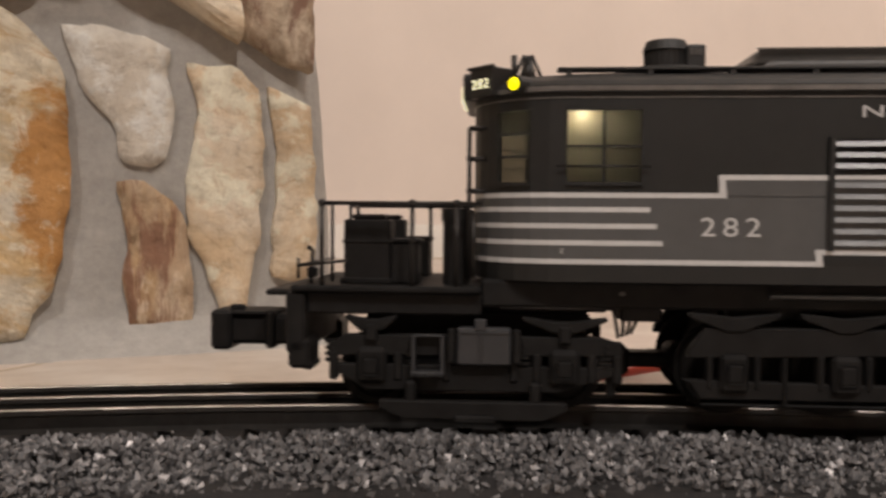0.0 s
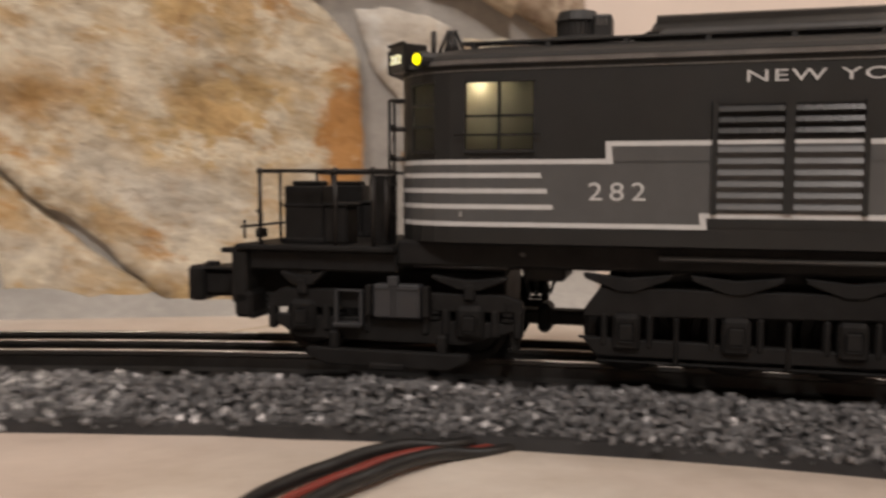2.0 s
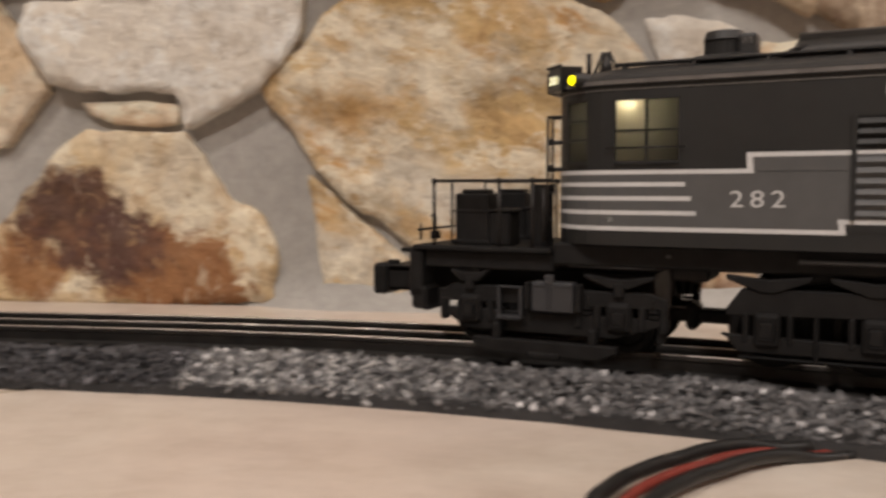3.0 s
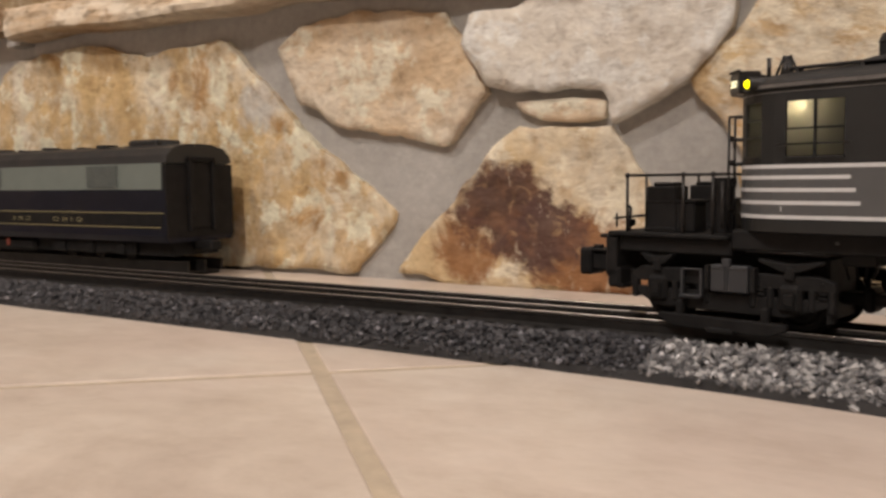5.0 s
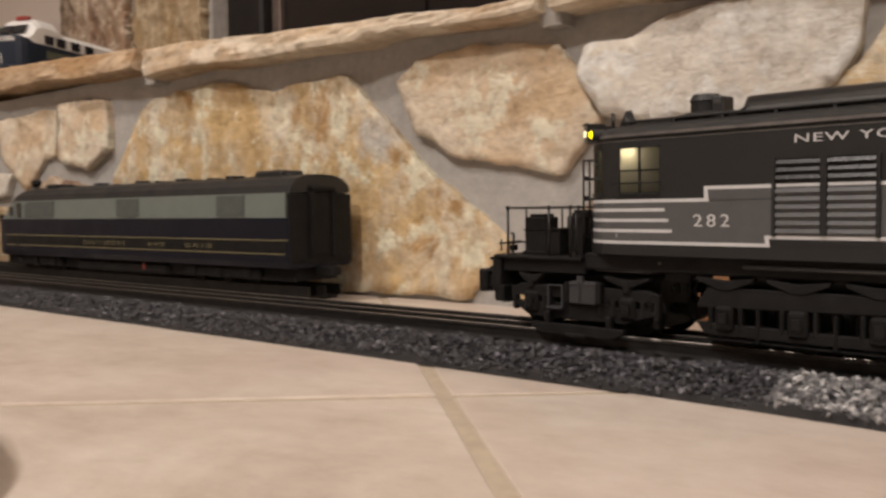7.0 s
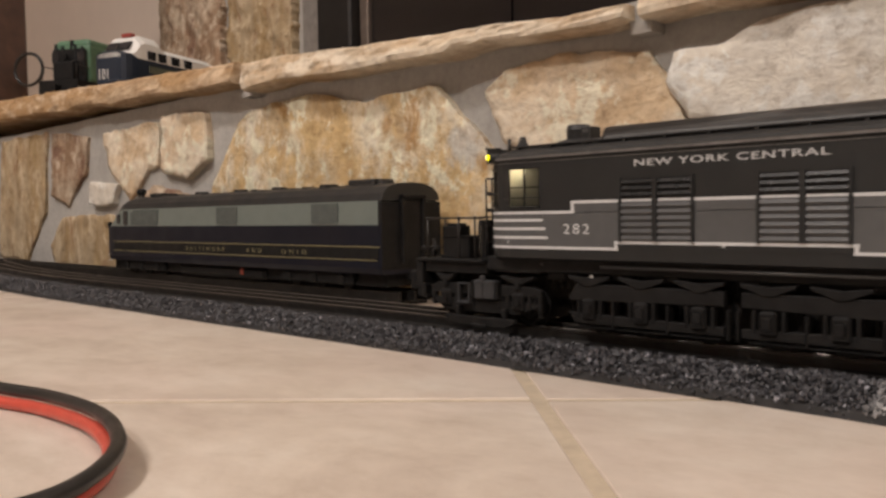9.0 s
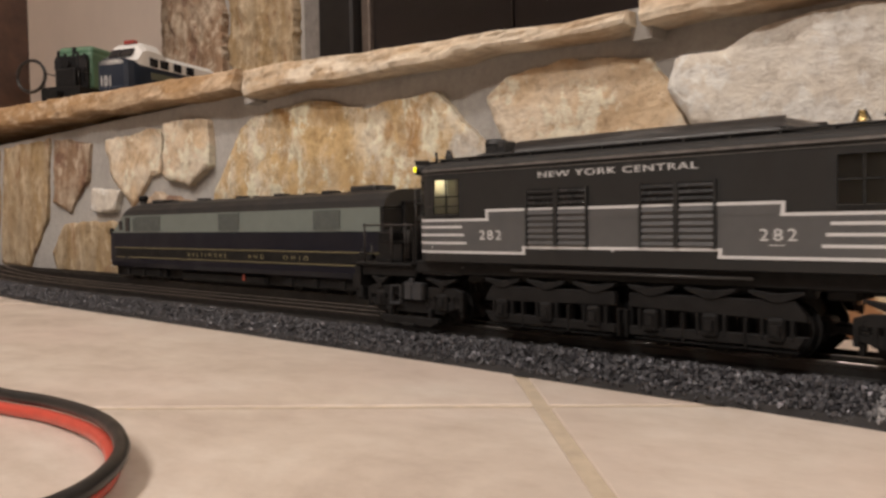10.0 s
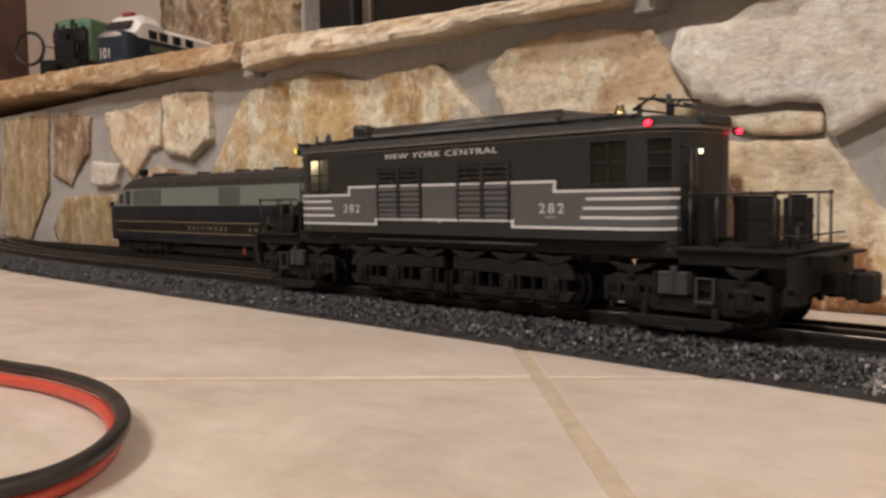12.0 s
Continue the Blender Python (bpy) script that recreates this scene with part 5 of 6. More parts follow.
        for x in (-0.0605, -0.0596):
            fit("battery_rib", x - 0.0002, x + 0.0002, 0.0020, 0.0026, 0.0078, 0.0166, M_BATTERY, "", 0.0001)
        fit("battery_hinge", -0.0656, -0.0526, 0.0020, 0.0026, 0.0158, 0.0163, M_BATTERY, "", 0.0001)
        for x in (-0.0675, -0.0507):
            fit("battery_strap", x - 0.0009, x + 0.0009, 0.0024, 0.0060, 0.0082, 0.0168, M_UNDER)
        for x in (-0.0773, -0.0698):
            fit("step_frame", x - 0.0005, x + 0.0005, 0.0026, 0.0046, 0.0052, 0.0153, M_BATTERY, "worn grey step frame", 0.0002)
        fit("step_tread", -0.0778, -0.0693, 0.0018, 0.0058, 0.0050, 0.0058, M_BATTERY, "worn grey step tread", 0.0002)
        fit("step_top", -0.0778, -0.0693, 0.0026, 0.0046, 0.0147, 0.0153, M_BATTERY, "", 0.0002)
        for x in [-0.0772 + 0.0012 * q for q in range(7)]:
            fit("tread_tooth", x - 0.0003, x + 0.0003, 0.0014, 0.0020, 0.0046, 0.0056, M_BATTERY, "", 0.0001)
        bx("truck_bolster", -0.0920, -0.0310, 0.019, WID - 0.019, 0.0025, 0.0205)
        plate("driver_bed", [(0.0040, 0.0224), (0.0690, 0.0224), (0.0690, 0.0030), (-0.0010, 0.0030), (-0.0020, 0.0120)], 0.019, WID - 0.019)
        fit("drawbar", -0.0310, -0.0030, cy - 0.004, cy + 0.004, 0.0036, 0.0078, bev=0.0008)
        fit("drawbar_joint", -0.0085, -0.0025, cy - 0.0055, cy + 0.0055, 0.0024, 0.0104, bev=0.0015)
        fit("drawbar_joint", -0.0230, -0.0190, cy - 0.0050, cy + 0.0050, 0.0012, 0.0098, bev=0.0012)
        bx("air_tank_bracket", -0.0240, -0.0130, 0.010, 0.030, 0.0195, 0.0230)
        rods("cable", [((g(-0.0255 + 0.0035 * k), 0.014 + 0.003 * k, 0.0235), (g(-0.0235 + 0.0015 * k), 0.016 + 0.003 * k, 0.0135)) for k in range(4)], 0.0005, M_STEEL, loco)
    box("underframe", (-0.0602, 0.2076, 0.006, WID - 0.006, 0.0222, SILL), M_UNDER, loco, bev=0.0008)
    for x in (0.004, 0.030, 0.110, 0.136):
        bm = bmesh.new()
        add_rod(bm, (x, 0.012, 0.0225), (x + 0.020, 0.012, 0.0225), 0.0038, 14)
        part("air_reservoir", bm, M_UNDER, loco, smooth=True)
    for x in (-0.040, 0.0737 * 2 + 0.040):
        bm = bmesh.new()
        add_rod(bm, (x - 0.010, 0.009, 0.0240), (x + 0.012, 0.009, 0.0240), 0.0030, 14)
        part("brake_cylinder", bm, M_UNDER, loco, smooth=True)
        bm = bmesh.new()
        add_ball(bm, (x + 0.016, 0.0075, 0.0262), 0.0032, 12, (1.6, 0.5, 0.6))
        part("oval_cover", bm, M_HATCH, loco, "grey oval cover", smooth=True)
    rods("train_pipe", [((-0.055, 0.0070, 0.0222), (-0.028, 0.0070, 0.0222)), ((-0.028, 0.0070, 0.0222), (-0.012, 0.0080, 0.0242)), ((-0.012, 0.0080, 0.0242), (0.16, 0.0080, 0.0242))], 0.0006, M_STEEL, loco)
    for x in (-0.0620, 0.0737 * 2 + 0.0620):
        rods("grab_iron", [((x, 0.0028, 0.0300), (x, 0.0028, 0.0465))], 0.0005, M_STEEL, loco)
    rods("sill_pipe", [((0.012, 0.0030, 0.0262), (0.135, 0.0030, 0.0262))], 0.0007, M_HATCH, loco)


def cab_lights(loco):
    cy = WID / 2
    for x0, x1, bx_ in ((-0.0500, 0.0, -0.034), (0.1470, 0.1980, 0.196)):
        box("cab_floor", (x0, x1, 0.003, WID - 0.003, 0.0500, 0.0510), M_CABIN, loco, bev=0.0)
    box("bulkhead", (-0.0030, -0.0020, 0.0015, WID - 0.0015, 0.0512, 0.0765), M_CABIN, loco, bev=0.0)
    box("bulkhead", (0.1495, 0.1505, 0.0015, WID - 0.0015, 0.0512, 0.0765), M_CABIN, loco, bev=0.0)
    for x, y in ((-0.0352, 0.0040), (0.2050, 0.0200)):
        bm = bmesh.new()
        add_ball(bm, (x, y, 0.0712), 0.0012, 10)
        part("cab_bulb", bm, M_BULB if x < 0 else M_BULBDIM, loco, "small warm lit bulb", smooth=True)


def build_loco():
    loco = thing("electric_locomotive", pose(0, 0, 0), "black and grey model electric locomotive, pale stripes, lit cab", "toy train")
    _, openings = body_shell(loco)
    window_fittings(loco, openings)
    livery(loco)
    louvre(loco, 0.0255, 0.0588)
    louvre(loco, 0.0877, 0.1205)
    roof_parts(loco)
    pilot(loco, False)
    pilot(loco, True)
    running_gear(loco)
    cab_lights(loco)
    rods("window_guard", [((-0.0415, -0.0012, 0.0583), (-0.0185, -0.0012, 0.0583))], 0.0003, M_STEEL, loco)
    return loco


LOCO = build_loco()
LOCO_ROWS = [
    (0.0, 0.2197, 0.2233, -27.83), (0.5, 0.1976, 0.2341, -26.54), (1.0, 0.1758, 0.2440, -25.15), (1.5, 0.1526, 0.2536, -23.66),
    (2.0, 0.1291, 0.2623, -22.10), (2.5, 0.1057, 0.2713, -20.34), (3.0, 0.0813, 0.2782, -18.55), (3.5, 0.0600, 0.2827, -16.92),
    (5.5, -0.0448, 0.3090, -10.85), (6.0, -0.0715, 0.3120, -8.73), (6.5, -0.0985, 0.3131, -6.84), (7.0, -0.1253, 0.3134, -5.32),
    (7.5, -0.1511, 0.3127, -4.14), (9.5, -0.2547, 0.3107, -0.04), (10.0, -0.2809, 0.3097, 0.00), (10.5, -0.3067, 0.3086, -0.03),
    (11.0, -0.3325, 0.3072, 0.00), (11.5, -0.3582, 0.3062, 0.00), (12.0, -0.3844, 0.3055, -0.10),
]


# ---- the standing diesel on the siding (its space: x to its rear from the nose tip, y from its near side, z from the floor) ----
def build_diesel():
    d = thing("diesel_locomotive", pose(-0.9665, 0.4130, 0.0), "dark blue model diesel locomotive with pale window band, black roof", "toy train")
    L, W = 0.4875, 0.063
    cy = W / 2

    def section(x):
        """Half width factor, eave height and crest height at x: a sloping nose, then a constant body."""
        f = min(1.0, x / 0.030)
        wide = 0.62 + 0.38 * math.sqrt(max(0.0, 1 - (1 - f) ** 2))
        up = min(1.0, max(0.0, (x - 0.016) / 0.042))
        up = up * up * (3 - 2 * up)
        return wide, 0.064 + (0.0825 - 0.064) * min(1.0, up * 1.15), 0.0655 + (0.0965 - 0.0655) * up

    xs = [0.0, 0.002, 0.006, 0.012, 0.018, 0.024, 0.030, 0.037, 0.044, 0.051, 0.060, 0.10, 0.20, 0.30, 0.40, L - 0.004, L]

    def loft(name, mat, prof, label="", keep=None):
        bm = bmesh.new()
        rows = []
        for x in xs:
            if keep and not keep[0] <= x <= keep[1]:
                continue
            wide, eave, crest = section(x)
            end = 0.985 if x in (0.0, L) else 1.0
            rows.append([bm.verts.new((x, cy + side * cy * wide * end * a, z(eave, crest))) for side, a, z in prof])
        k = len(prof)
        for a, b in zip(rows, rows[1:]):
            for i in range(k - 1):
                bm.faces.new((a[i], a[i + 1], b[i + 1], b[i]))
        bm.faces.new(rows[0])
        bm.faces.new(rows[-1][::-1])
        bmesh.ops.recalc_face_normals(bm, faces=bm.faces[:])
        return part(name, bm, mat, d, label)

    low = [(-1, 0.94, lambda e, c: 0.0265), (-1, 1.0, lambda e, c: 0.031), (-1, 1.0, lambda e, c: 0.0640), (1, 1.0, lambda e, c: 0.0640), (1, 1.0, lambda e, c: 0.031), (1, 0.94, lambda e, c: 0.0265)]
    loft("body", M_BLUE, low, "dark royal blue body")
    mid = [(-1, 0.999, lambda e, c: 0.0638), (-1, 0.985, lambda e, c: e), (1, 0.985, lambda e, c: e), (1, 0.999, lambda e, c: 0.0638)]
    loft("window_band", M_PALE, mid, "pale grey green window band", (0.012, L - 0.004))
    roof = [(-1, 0.988, lambda e, c: e), (-1, 0.93, lambda e, c: e + (c - e) * 0.40), (-1, 0.75, lambda e, c: e + (c - e) * 0.75), (-1, 0.40, lambda e, c: e + (c - e) * 0.96), (1, 0.0, lambda e, c: c),
            (1, 0.40, lambda e, c: e + (c - e) * 0.96), (1, 0.75, lambda e, c: e + (c - e) * 0.75), (1, 0.93, lambda e, c: e + (c - e) * 0.40), (1, 0.988, lambda e, c: e)]
    loft("roof", M_ROOF, roof, "black curved roof", (0.012, L))

    def side(name, x0, x1, z0, z1, mat, off=0.0003, label=""):
        return box(name, (x0, x1, -off, 0.0012, z0, z1), mat, d, label, bev=0.0)

    side("waist_panel", 0.032, L - 0.003, 0.0378, 0.0470, M_UNDER, 0.0002, "black letter panel")
    for z, a, b in ((0.0474, 0.030, L - 0.002), (0.0372, 0.060, L - 0.006)):
        side("gold_stripe", a, b, z - 0.0004, z + 0.0004, M_GOLD, 0.0005)
    side("gold_stripe", 0.030, 0.052, 0.0368, 0.0376, M_GOLD, 0.0005)
    for word, xm, width in (("BALTIMORE", 0.2290, 1.5), ("AND", 0.3150, 1.5), ("OHIO", 0.3755, 1.7)):
        lettering(word, 0.0052, Matrix.Translation((xm, -0.0004, 0.0402)) @ pose(0, 0, 0, 90, 0, 0), M_GOLD, d, "side_lettering", "gold painted lettering", width, space=2.0)
    for x0, x1 in ((0.080, 0.136), (0.2525, 0.288), (0.4013, 0.436)):
        side("grille", x0, x1, 0.0655, 0.0812, M_MESHGREY, 0.0006, "darker grille panel")
    side("cab_window", 0.0400, 0.0475, 0.0670, 0.0770, M_DARKGLASS, 0.0008)
    side("cab_window", 0.0560, 0.0655, 0.0655, 0.0805, M_DARKGLASS, 0.0008)
    box("cab_door_line", (0.0740, 0.0795, -0.0006, 0.001, 0.0655, 0.0790), M_MESHGREY, d, bev=0.0)
    for y in (0.012, W - 0.024):
        bm = bmesh.new()
        add_box(bm, 0.0275, 0.0375, y, y + 0.012, 0.0705, 0.0795, 0.001, rot=Matrix.Rotation(radians(-35), 3, "Y"))
        part("windshield", bm, M_DARKGLASS, d)
    # tail end: door, diaphragm and rounded edges
    box("end_door", (L, L + 0.0014, cy - 0.0085, cy + 0.0085, 0.036, 0.083), M_UNDER, d, "black end door", bev=0.0004)
    box("diaphragm", (L, L + 0.0036, cy - 0.0125, cy - 0.0090, 0.034, 0.086), M_UNDER, d, bev=0.0006)
    box("diaphragm", (L, L + 0.0036, cy + 0.0090, cy + 0.0125, 0.034, 0.086), M_UNDER, d, bev=0.0006)
    box("diaphragm", (L, L + 0.0036, cy - 0.0125, cy + 0.0125, 0.0835, 0.087), M_UNDER, d, bev=0.0006)
    box("end_panel", (L - 0.0035, L + 0.0004, 0.0004, W - 0.0004, 0.0300, 0.0815), M_UNDER, d, "black end sheet", bev=0.0002)
    # roof fittings
    rng = random.Random(5)
    for k in range(22):
        x = 0.085 + 0.0175 * k + rng.uniform(-0.003, 0.003)
        bm = bmesh.new()
        if k % 4 == 1:
            add_rod(bm, (x, cy, 0.0945), (x, cy, 0.0985), 0.0075, 18, 0.0070)
            part("roof_fan", bm, M_ROOF, d)
        else:
            w = rng.uniform(0.002, 0.006)
            add_box(bm, x - w, x + w, cy - 0.012 + rng.uniform(-0.004, 0.004), cy - 0.004, 0.0925, 0.0955 + rng.uniform(0.0, 0.003), 0.0005)
            part("roof_vent", bm, M_ROOF, d)
    box("steam_vent", (0.424, 0.456, cy - 0.012, cy + 0.012, 0.093, 0.1005), M_ROOF, d, bev=0.0015)
    rods("horn", [((0.046, cy - 0.008, 0.0985), (0.058, cy - 0.008, 0.0990)), ((0.046, cy + 0.006, 0.0985), (0.058, cy + 0.006, 0.0990)), ((0.056, cy - 0.008, 0.094), (0.056, cy - 0.008, 0.0990))], 0.0016, M_STEEL, d)
    for x in (0.060, 0.069):
        bm = bmesh.new()
        add_ball(bm, (x, cy - 0.014, 0.1015), 0.0034, 12)
        add_rod(bm, (x, cy - 0.014, 0.0930), (x, cy - 0.014, 0.1010), 0.0010, 8)
        part("horn_bell", bm, M_UNDER, d, smooth=True)
    box("roof_hatch", (0.090, 0.112, cy - 0.016, cy - 0.004, 0.0945, 0.0990), M_ROOF, d, bev=0.001)
    box("number_light", (0.0135, 0.0180, 0.0, 0.004, 0.0625, 0.0690), M_UNDER, d, bev=0.0008)
    # trucks and tank
    for x in (0.085, 0.395):
        box("truck_frame", (x - 0.050, x + 0.050, 0.006, 0.010, 0.0170, 0.0262), M_UNDER, d, bev=0.001)
        box("truck_frame", (x - 0.050, x + 0.050, W - 0.010, W - 0.006, 0.0170, 0.0262), M_UNDER, d, bev=0.001)
        for dx in (-0.036, 0.0, 0.036):
            for y in (cy - 0.0165, cy + 0.0165):
                bm = bmesh.new()
                add_rod(bm, (x + dx, y - 0.002, 0.0212), (x + dx, y + 0.002, 0.0212), 0.0086, 20)
                part("wheel", bm, M_UNDER, d)
            box("axle_box", (x + dx - 0.004, x + dx + 0.004, 0.0040, 0.0064, 0.0165, 0.0250), M_UNDER, d, bev=0.0008)
    box("fuel_tank", (0.165, 0.320, 0.006, W - 0.006, 0.0150, 0.0262), M_UNDER, d, bev=0.003)
    box("underframe", (0.010, L - 0.006, 0.010, W - 0.010, 0.0160, 0.0268), M_UNDER, d, bev=0.0005)
    box("coupler", (L - 0.004, L + 0.016, cy - 0.005, cy + 0.005, 0.0205, 0.0270), M_UNDER, d, bev=0.001)
    box("red_tag", (0.283, 0.287, 0.0052, 0.0060, 0.0190, 0.0250), plain("tag_red", (0.25, 0.05, 0.03), 0.5), d, "small reddish tag", bev=0.0)
    box("grab_iron", (0.0100, 0.0230, 0.0016, 0.0026, 0.0318, 0.0324), M_STRIPE, d, "pale grab iron", bev=0.0)
    box("grab_iron", (0.0100, 0.0200, 0.0016, 0.0026, 0.0255, 0.0261), M_STRIPE, d, "pale grab iron", bev=0.0)
    return d


build_diesel()


# ---- trains parked on the ledge ----
def ledge_z(x):
    return 0.310 + (0.231 - 0.310) * (x + 2.35) / (2.35 - 0.768)


def build_green():
    x, y = -1.405, 0.550
    e = thing("green_engine", pose(x, y, ledge_z(x) + 0.001, 0, 0, 30) @ Matrix.Scale(1.08, 4), "small green model engine with black running gear on the ledge", "toy train")
    box("frame", (-0.032, 0.032, -0.010, 0.20, 0.016, 0.030), M_UNDER, e, bev=0.001)
    for yy in (0.012, 0.045, 0.13, 0.165):
        for xx in (-0.018, 0.018):
            bm = bmesh.new()
            add_rod(bm, (xx - 0.002, yy, 0.0105), (xx + 0.002, yy, 0.0105), 0.0105, 18)
            part("wheel", bm, M_UNDER, e)
    box("coupler", (-0.006, 0.006, -0.030, -0.008, 0.012, 0.022), M_UNDER, e, bev=0.001)
    box("buffer_beam", (-0.034, 0.034, -0.016, -0.010, 0.010, 0.030), M_UNDER, e, bev=0.001)
    box("hood", (-0.017, 0.017, -0.004, 0.032, 0.030, 0.060), M_UNDER, e, "black front hood", bev=0.003, seg=2)
    for yy in (0.004, 0.014, 0.024):
        box("hood_rib", (-0.0178, 0.0178, yy - 0.0012, yy + 0.0012, 0.030, 0.0608), M_UNDER, e, bev=0.0004)
    bm = bmesh.new()
    add_box(bm, -0.032, 0.032, 0.016, 0.150, 0.030, 0.086, 0.004, 2)
    part("cab", bm, M_GREEN, e, "green painted cab")
    bm = bmesh.new()
    add_box(bm, -0.031, 0.031, 0.018, 0.156, 0.080, 0.096, 0.0075, 4)
    part("cab_roof", bm, M_GREEN, e, "green rounded roof")
    box("front_plate", (-0.029, 0.029, 0.009, 0.0155, 0.030, 0.080), M_UNDER, e, "black end platform and pipework", bev=0.002)
    for xx, zz in ((-0.022, 0.088), (-0.010, 0.084), (0.012, 0.086), (0.024, 0.082)):
        rods("vent_pipe", [((xx, 0.010, 0.040), (xx, 0.010, zz))], 0.0022, M_UNDER, e)
    for xx in (-0.0222, 0.0222):
        box("front_window", (xx - 0.006, xx + 0.006, 0.0076, 0.0092, 0.060, 0.074), M_DARKGLASS, e, bev=0.0005)
    for yy in (0.060, 0.085, 0.115):
        box("side_window", (0.0318, 0.0328, yy - 0.009, yy + 0.009, 0.056, 0.078), M_DARKGLASS, e, bev=0.0005)
    bm = bmesh.new()
    add_rod(bm, (0, -0.003, 0.066), (0, 0.002, 0.066), 0.006, 14)
    part("headlight", bm, M_UNDER, e)
    rods("stack", [((0, 0.018, 0.072), (0, 0.018, 0.094))], 0.003, M_UNDER, e)
    for xx in (-0.030, 0.030):
        rods("handrail", [((xx, -0.012, 0.030), (xx, -0.012, 0.052)), ((xx, -0.012, 0.052), (xx, 0.028, 0.052))], 0.0008, M_STEEL, e)


def build_streamliner():
    x, y = -1.178, 0.522
    e = thing("streamlined_engine", pose(x, y, ledge_z(x) + 0.001, 0, 0, 24), "navy and white model diesel engine with a rounded nose", "toy train")
    W = 0.064
    ys = [0.0, 0.004, 0.012, 0.022, 0.030, 0.040, 0.052, 0.072, 0.084, 0.20]

    def loft(name, mat, prof, label=""):
        bm = bmesh.new()
        rows = [[bm.verts.new((px, yy, pz)) for px, pz in prof(yy)] for yy in ys]
        for a, b in zip(rows, rows[1:]):
            for i in range(len(a) - 1):
                bm.faces.new((a[i], a[i + 1], b[i + 1], b[i]))
        bm.faces.new(rows[0])
        bm.faces.new(rows[-1][::-1])
        bmesh.ops.recalc_face_normals(bm, faces=bm.faces[:])
        return part(name, bm, mat, e, label)

    def wide(yy):
        f = min(1.0, yy / 0.030)
        return W / 2 * (0.66 + 0.34 * math.sqrt(1 - (1 - f) ** 2))

    def up(yy):
        f = min(1.0, max(0.0, (yy - 0.014) / 0.022))
        g = min(1.0, max(0.0, (yy - 0.070) / 0.014))
        return 1.15 * f * f * (3 - 2 * f) - 0.50 * g * g * (3 - 2 * g)

    loft("lower_body", M_NAVY, lambda yy: [(-wide(yy), 0.012), (-wide(yy), 0.047 if yy > 0.015 else 0.052), (-wide(yy) * 0.6, 0.047 if yy > 0.015 else 0.0556), (wide(yy) * 0.6, 0.047 if yy > 0.015 else 0.0556), (wide(yy), 0.047 if yy > 0.015 else 0.052), (wide(yy), 0.012)], "navy blue lower body")
    loft("upper_body", M_SHELLWHITE, lambda yy: [(-wide(yy) * 0.99, 0.0468), (-wide(yy) * 0.95, 0.051 + 0.017 * up(yy)), (-wide(yy) * 0.62, 0.0535 + 0.025 * up(yy)), (wide(yy) * 0.62, 0.0535 + 0.025 * up(yy)),
                                                  (wide(yy) * 0.95, 0.051 + 0.017 * up(yy)), (wide(yy) * 0.99, 0.0468)], "white upper body and roof")
    for xx in (-0.0105, 0.0105):
        bm = bmesh.new()
        add_box(bm, xx - 0.0098, xx + 0.0098, 0.0195, 0.0225, 0.0580, 0.0740, 0.001, rot=Matrix.Rotation(radians(-38), 3, "X"))
        part("windshield", bm, M_DARKGLASS, e)
    for yy in (0.052, 0.075, 0.105, 0.135):
        box("side_window", (W / 2 - 0.0012, W / 2 + 0.0004, yy - 0.009, yy + 0.009, 0.0485, 0.0610), M_DARKGLASS, e, bev=0.0004)
    box("side_band", (W / 2 - 0.0006, W / 2 + 0.0008, 0.045, 0.195, 0.030, 0.040), plain("band_olive", (0.10, 0.11, 0.08), 0.5), e, "dull olive side band", bev=0.0)
    lettering("101", 0.021, pose(-0.0095, -0.0006, 0.0170, 90, 0, 0), M_SHELLWHITE, e, "nose_number", "white nose numerals", 0.62)
    box("roof_beacon", (-0.009, 0.009, 0.036, 0.046, 0.0820, 0.0875), plain("beacon_red", (0.30, 0.05, 0.04), 0.4), e, "red roof light bar", bev=0.001)
    box("truck", (-0.022, 0.022, 0.025, 0.105, 0.0, 0.0125), M_UNDER, e, bev=0.002)
    box("truck", (-0.022, 0.022, 0.120, 0.190, 0.0, 0.0125), M_UNDER, e, bev=0.002)
    box("pilot", (-0.020, 0.020, -0.003, 0.004, 0.004, 0.016), M_NAVY, e, bev=0.002)


build_green()
build_streamliner()


def build_cabinet():
    x0, x1, y0, y1 = -2.02, -1.615, 0.512, 0.568
    z = ledge_z(x1) - 0.002
    c = thing("wooden_cabinet", pose(0, 0, 0), "shallow dark stained wooden cabinet standing on the stone ledge", "cabinet")
    box("side_panel", (x1 - 0.016, x1, y0, y1, z, 1.05), M_WOOD, c, bev=0.003)
    box("side_panel", (x0, x0 + 0.016, y0, y1, z, 1.05), M_WOOD, c, bev=0.003)
    box("door", (x0 + 0.018, x1 - 0.018, y0 - 0.004, y0 + 0.012, z + 0.03, 1.03), M_WOOD, c, bev=0.004)
    box("back_panel", (x0 + 0.016, x1 - 0.016, y1 - 0.008, y1 - 0.001, z, 1.05), M_WOOD, c, bev=0.001)
    box("plinth", (x0 + 0.016, x1 - 0.016, y0 + 0.014, y1 - 0.010, z, z + 0.030), M_WOOD, c, bev=0.002)
    box("top", (x0 - 0.01, x1 + 0.006, y0 - 0.008, y1 + 0.004, 1.05, 1.075), M_WOOD, c, bev=0.004)
    return c


build_cabinet()


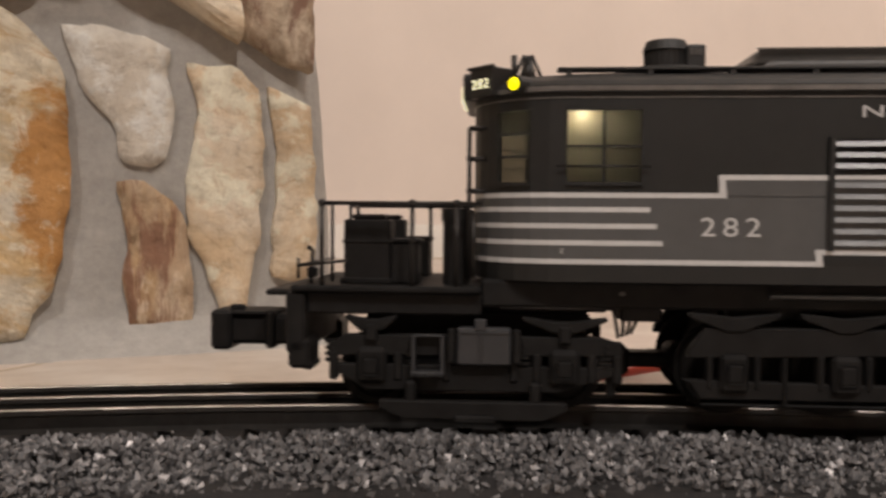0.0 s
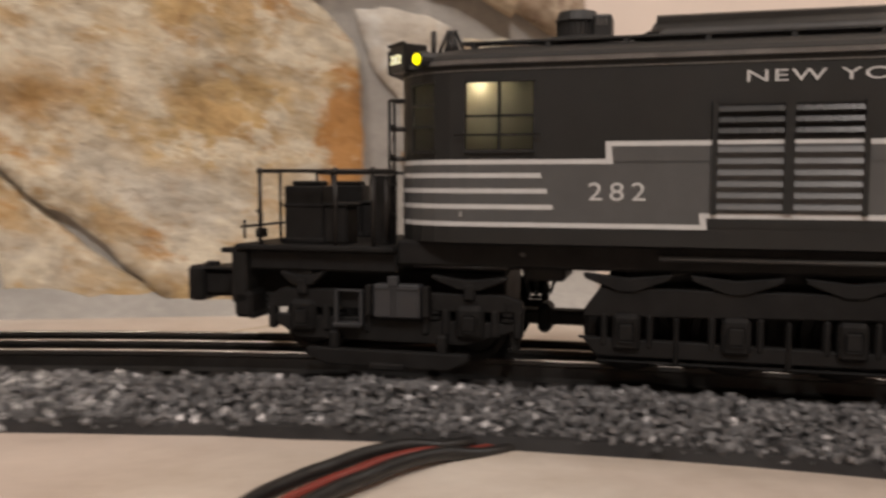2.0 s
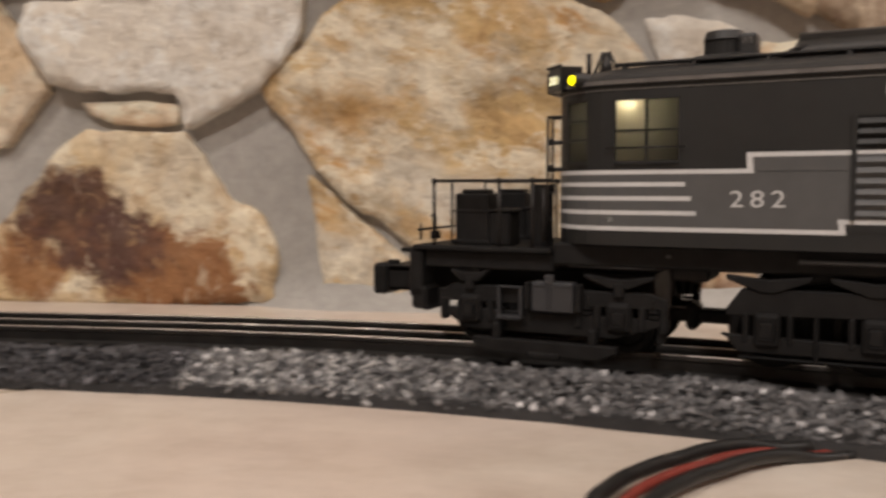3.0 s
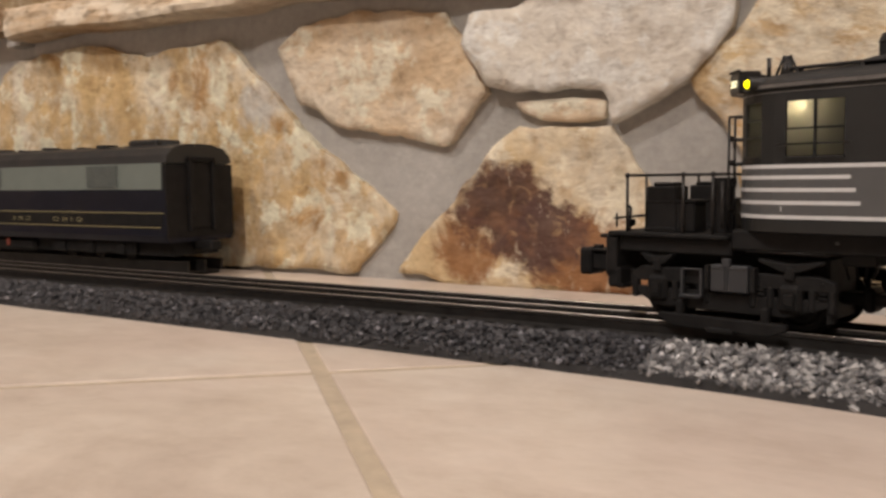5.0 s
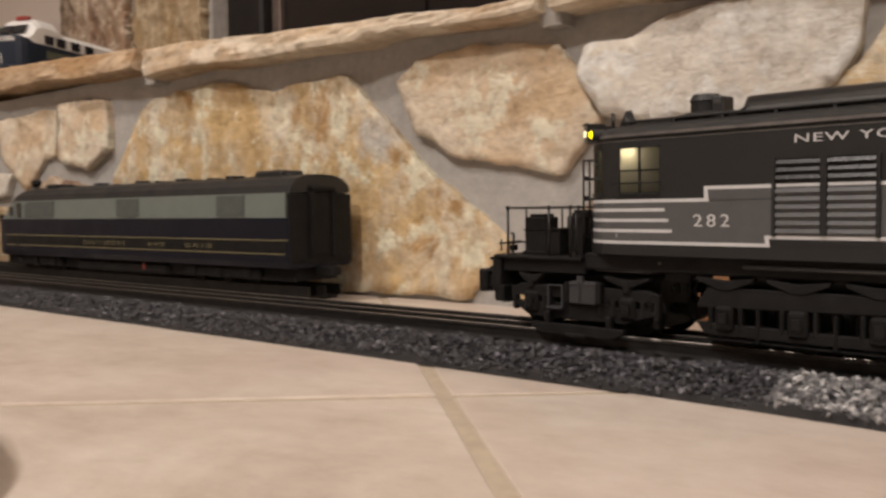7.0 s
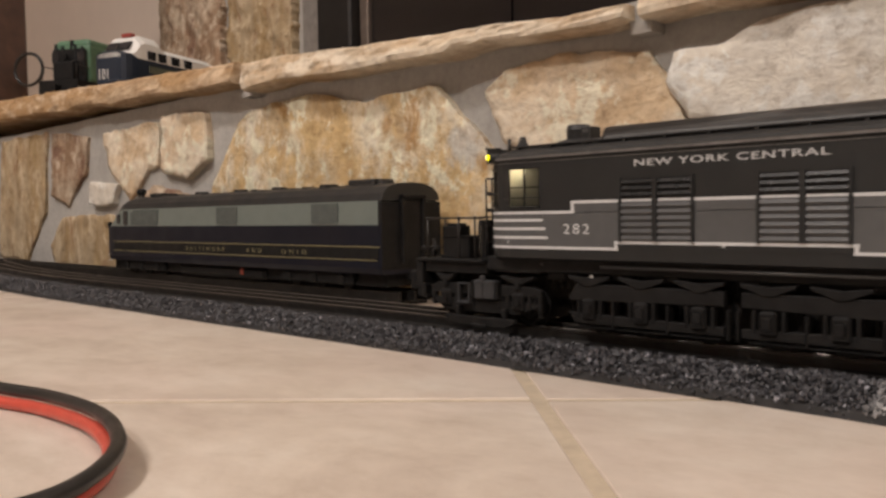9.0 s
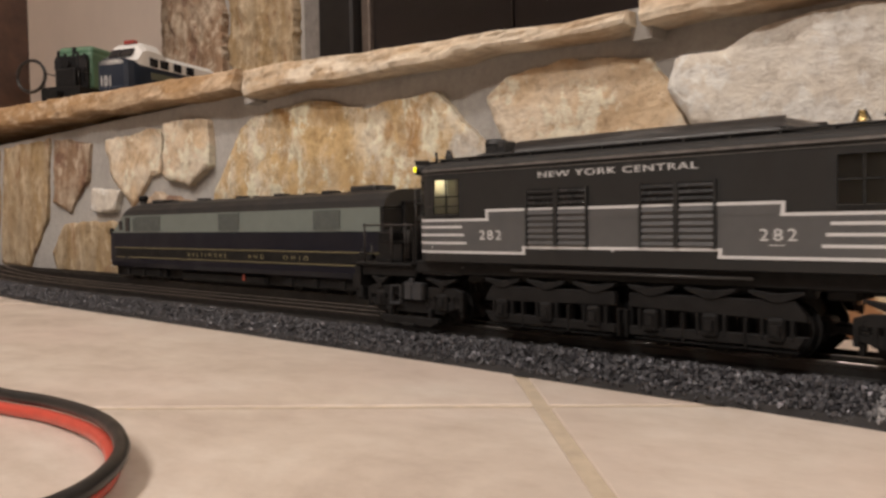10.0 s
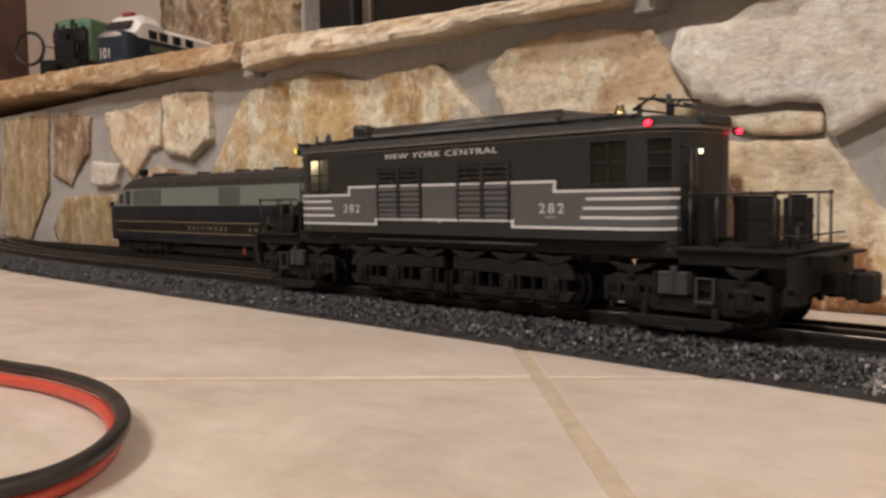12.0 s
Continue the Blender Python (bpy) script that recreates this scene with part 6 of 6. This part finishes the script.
def spline(pts, n):
    out = []
    P = [Vector(p) for p in pts]
    P = [2 * P[0] - P[1]] + P + [2 * P[-1] - P[-2]]
    for i in range(1, len(P) - 2):
        a, b, c, d = P[i - 1:i + 3]
        for k in range(n):
            t = k / n
            out.append(0.5 * ((2 * b) + (c - a) * t + (2 * a - 5 * b + 4 * c - d) * t * t + (3 * b - a - 3 * c + d) * t ** 3))
    out.append(P[-2])
    return out


def build_cords():
    loop = [(-0.60, 0.045, 0.004), (-0.50, 0.076, 0.004), (-0.42, 0.0925, 0.004), (-0.352, 0.1040, 0.004), (-0.3185, 0.1110, 0.004), (-0.2785, 0.1110, 0.0045),
            (-0.2450, 0.1030, 0.0045), (-0.2200, 0.0900, 0.0045), (-0.2030, 0.0720, 0.004), (-0.1985, 0.0540, 0.004), (-0.2035, 0.027, 0.004), (-0.23, -0.03, 0.004), (-0.30, -0.10, 0.004)]
    cord = thing("power_cord", pose(0, 0, 0), "twin black and red electric cord looped on the floor", "cable")
    path = spline(loop, 10)
    tube("black_strand", [p + Vector((0, 0, 0.0030)) for p in path], 0.0024, M_CORD, cord, "black rubber strand", 10)
    mid = Vector((-0.34, 0.02, 0))
    tube("red_strand", [p + (mid - Vector((p.x, p.y, 0))).normalized() * 0.0026 + Vector((0, 0, -0.0014)) for p in path], 0.0024, M_CORDRED, cord, "red plastic strand", 10)
    # feeder lead that runs under the roadbed
    lead = thing("feeder_wire", pose(0, 0, 0), "black and red feeder wires running under the track", "cable")
    a = spline([(0.122, 0.2820, 0.0005), (0.1080, 0.2640, -0.0020), (0.0980, 0.2580, -0.0002), (0.0865, 0.2525, 0.0002), (0.0770, 0.2480, 0.0022), (0.0670, 0.2405, 0.003), (0.0600, 0.2335, 0.003), (0.0525, 0.2260, 0.003),
                (0.0430, 0.2120, 0.003), (0.0375, 0.190, 0.003), (0.042, 0.12, 0.003), (0.075, 0.0, 0.003), (0.11, -0.15, 0.003)], 8)
    tube("black_strand", [p + Vector((-0.002, 0.001, 0.001)) for p in a], 0.0018, M_CORD, lead, "black rubber strand", 8)
    tube("red_strand", [p + Vector((0.0022, -0.0012, 0)) for p in a], 0.0013, M_WIRERED, lead, "red plastic strand", 8)
    tube("black_strand", [p + Vector((0.0064, -0.0030, 0)) for p in a], 0.0018, M_CORD, lead, "black rubber strand", 8)
    wire = thing("loose_wire", pose(0, 0, 0), "short piece of red wire on the floor behind the track", "cable")
    tube("strand", spline([(0.265, 0.345, 0.003), (0.285, 0.3505, 0.003), (0.305, 0.3500, 0.004), (0.330, 0.344, 0.003)], 6), 0.0025, M_CORDRED, wire)
    coil = thing("cable_coil", pose(0, 0, 0), "loop of black cable hanging beside the wooden cabinet", "cable")
    zc = ledge_z(-1.56) + 0.060
    ring = [(-1.532 + 0.030 * math.cos(a_), 0.540 + 0.012 * math.cos(a_), zc + 0.027 * math.sin(a_)) for a_ in [2 * math.pi * k / 28 for k in range(29)]]
    tube("strand", ring, 0.0028, M_CORD, coil)


build_cords()


# ---- what moves ----
def motions():
    walk(LOCO, [(t, pose(x, y, 0.0202, 0, 0, a)) for t, x, y, a in LOCO_ROWS])
    ts = [r[0] for r in LOCO_ROWS]
    gone = [0.0]
    for a, b in zip(LOCO_ROWS, LOCO_ROWS[1:]):
        gone.append(gone[-1] + math.hypot(b[1] - a[1], b[2] - a[2]))
    for axle, x, r in WHEELS:
        rows = []
        for k in range(61):
            t = 0.2 * k
            s = float(np.interp(t, ts, gone))
            rows.append((t, pose(x, WID / 2, r - LOW) @ Matrix.Rotation(-s / r, 4, "Y")))
        walk(axle, rows)


motions()
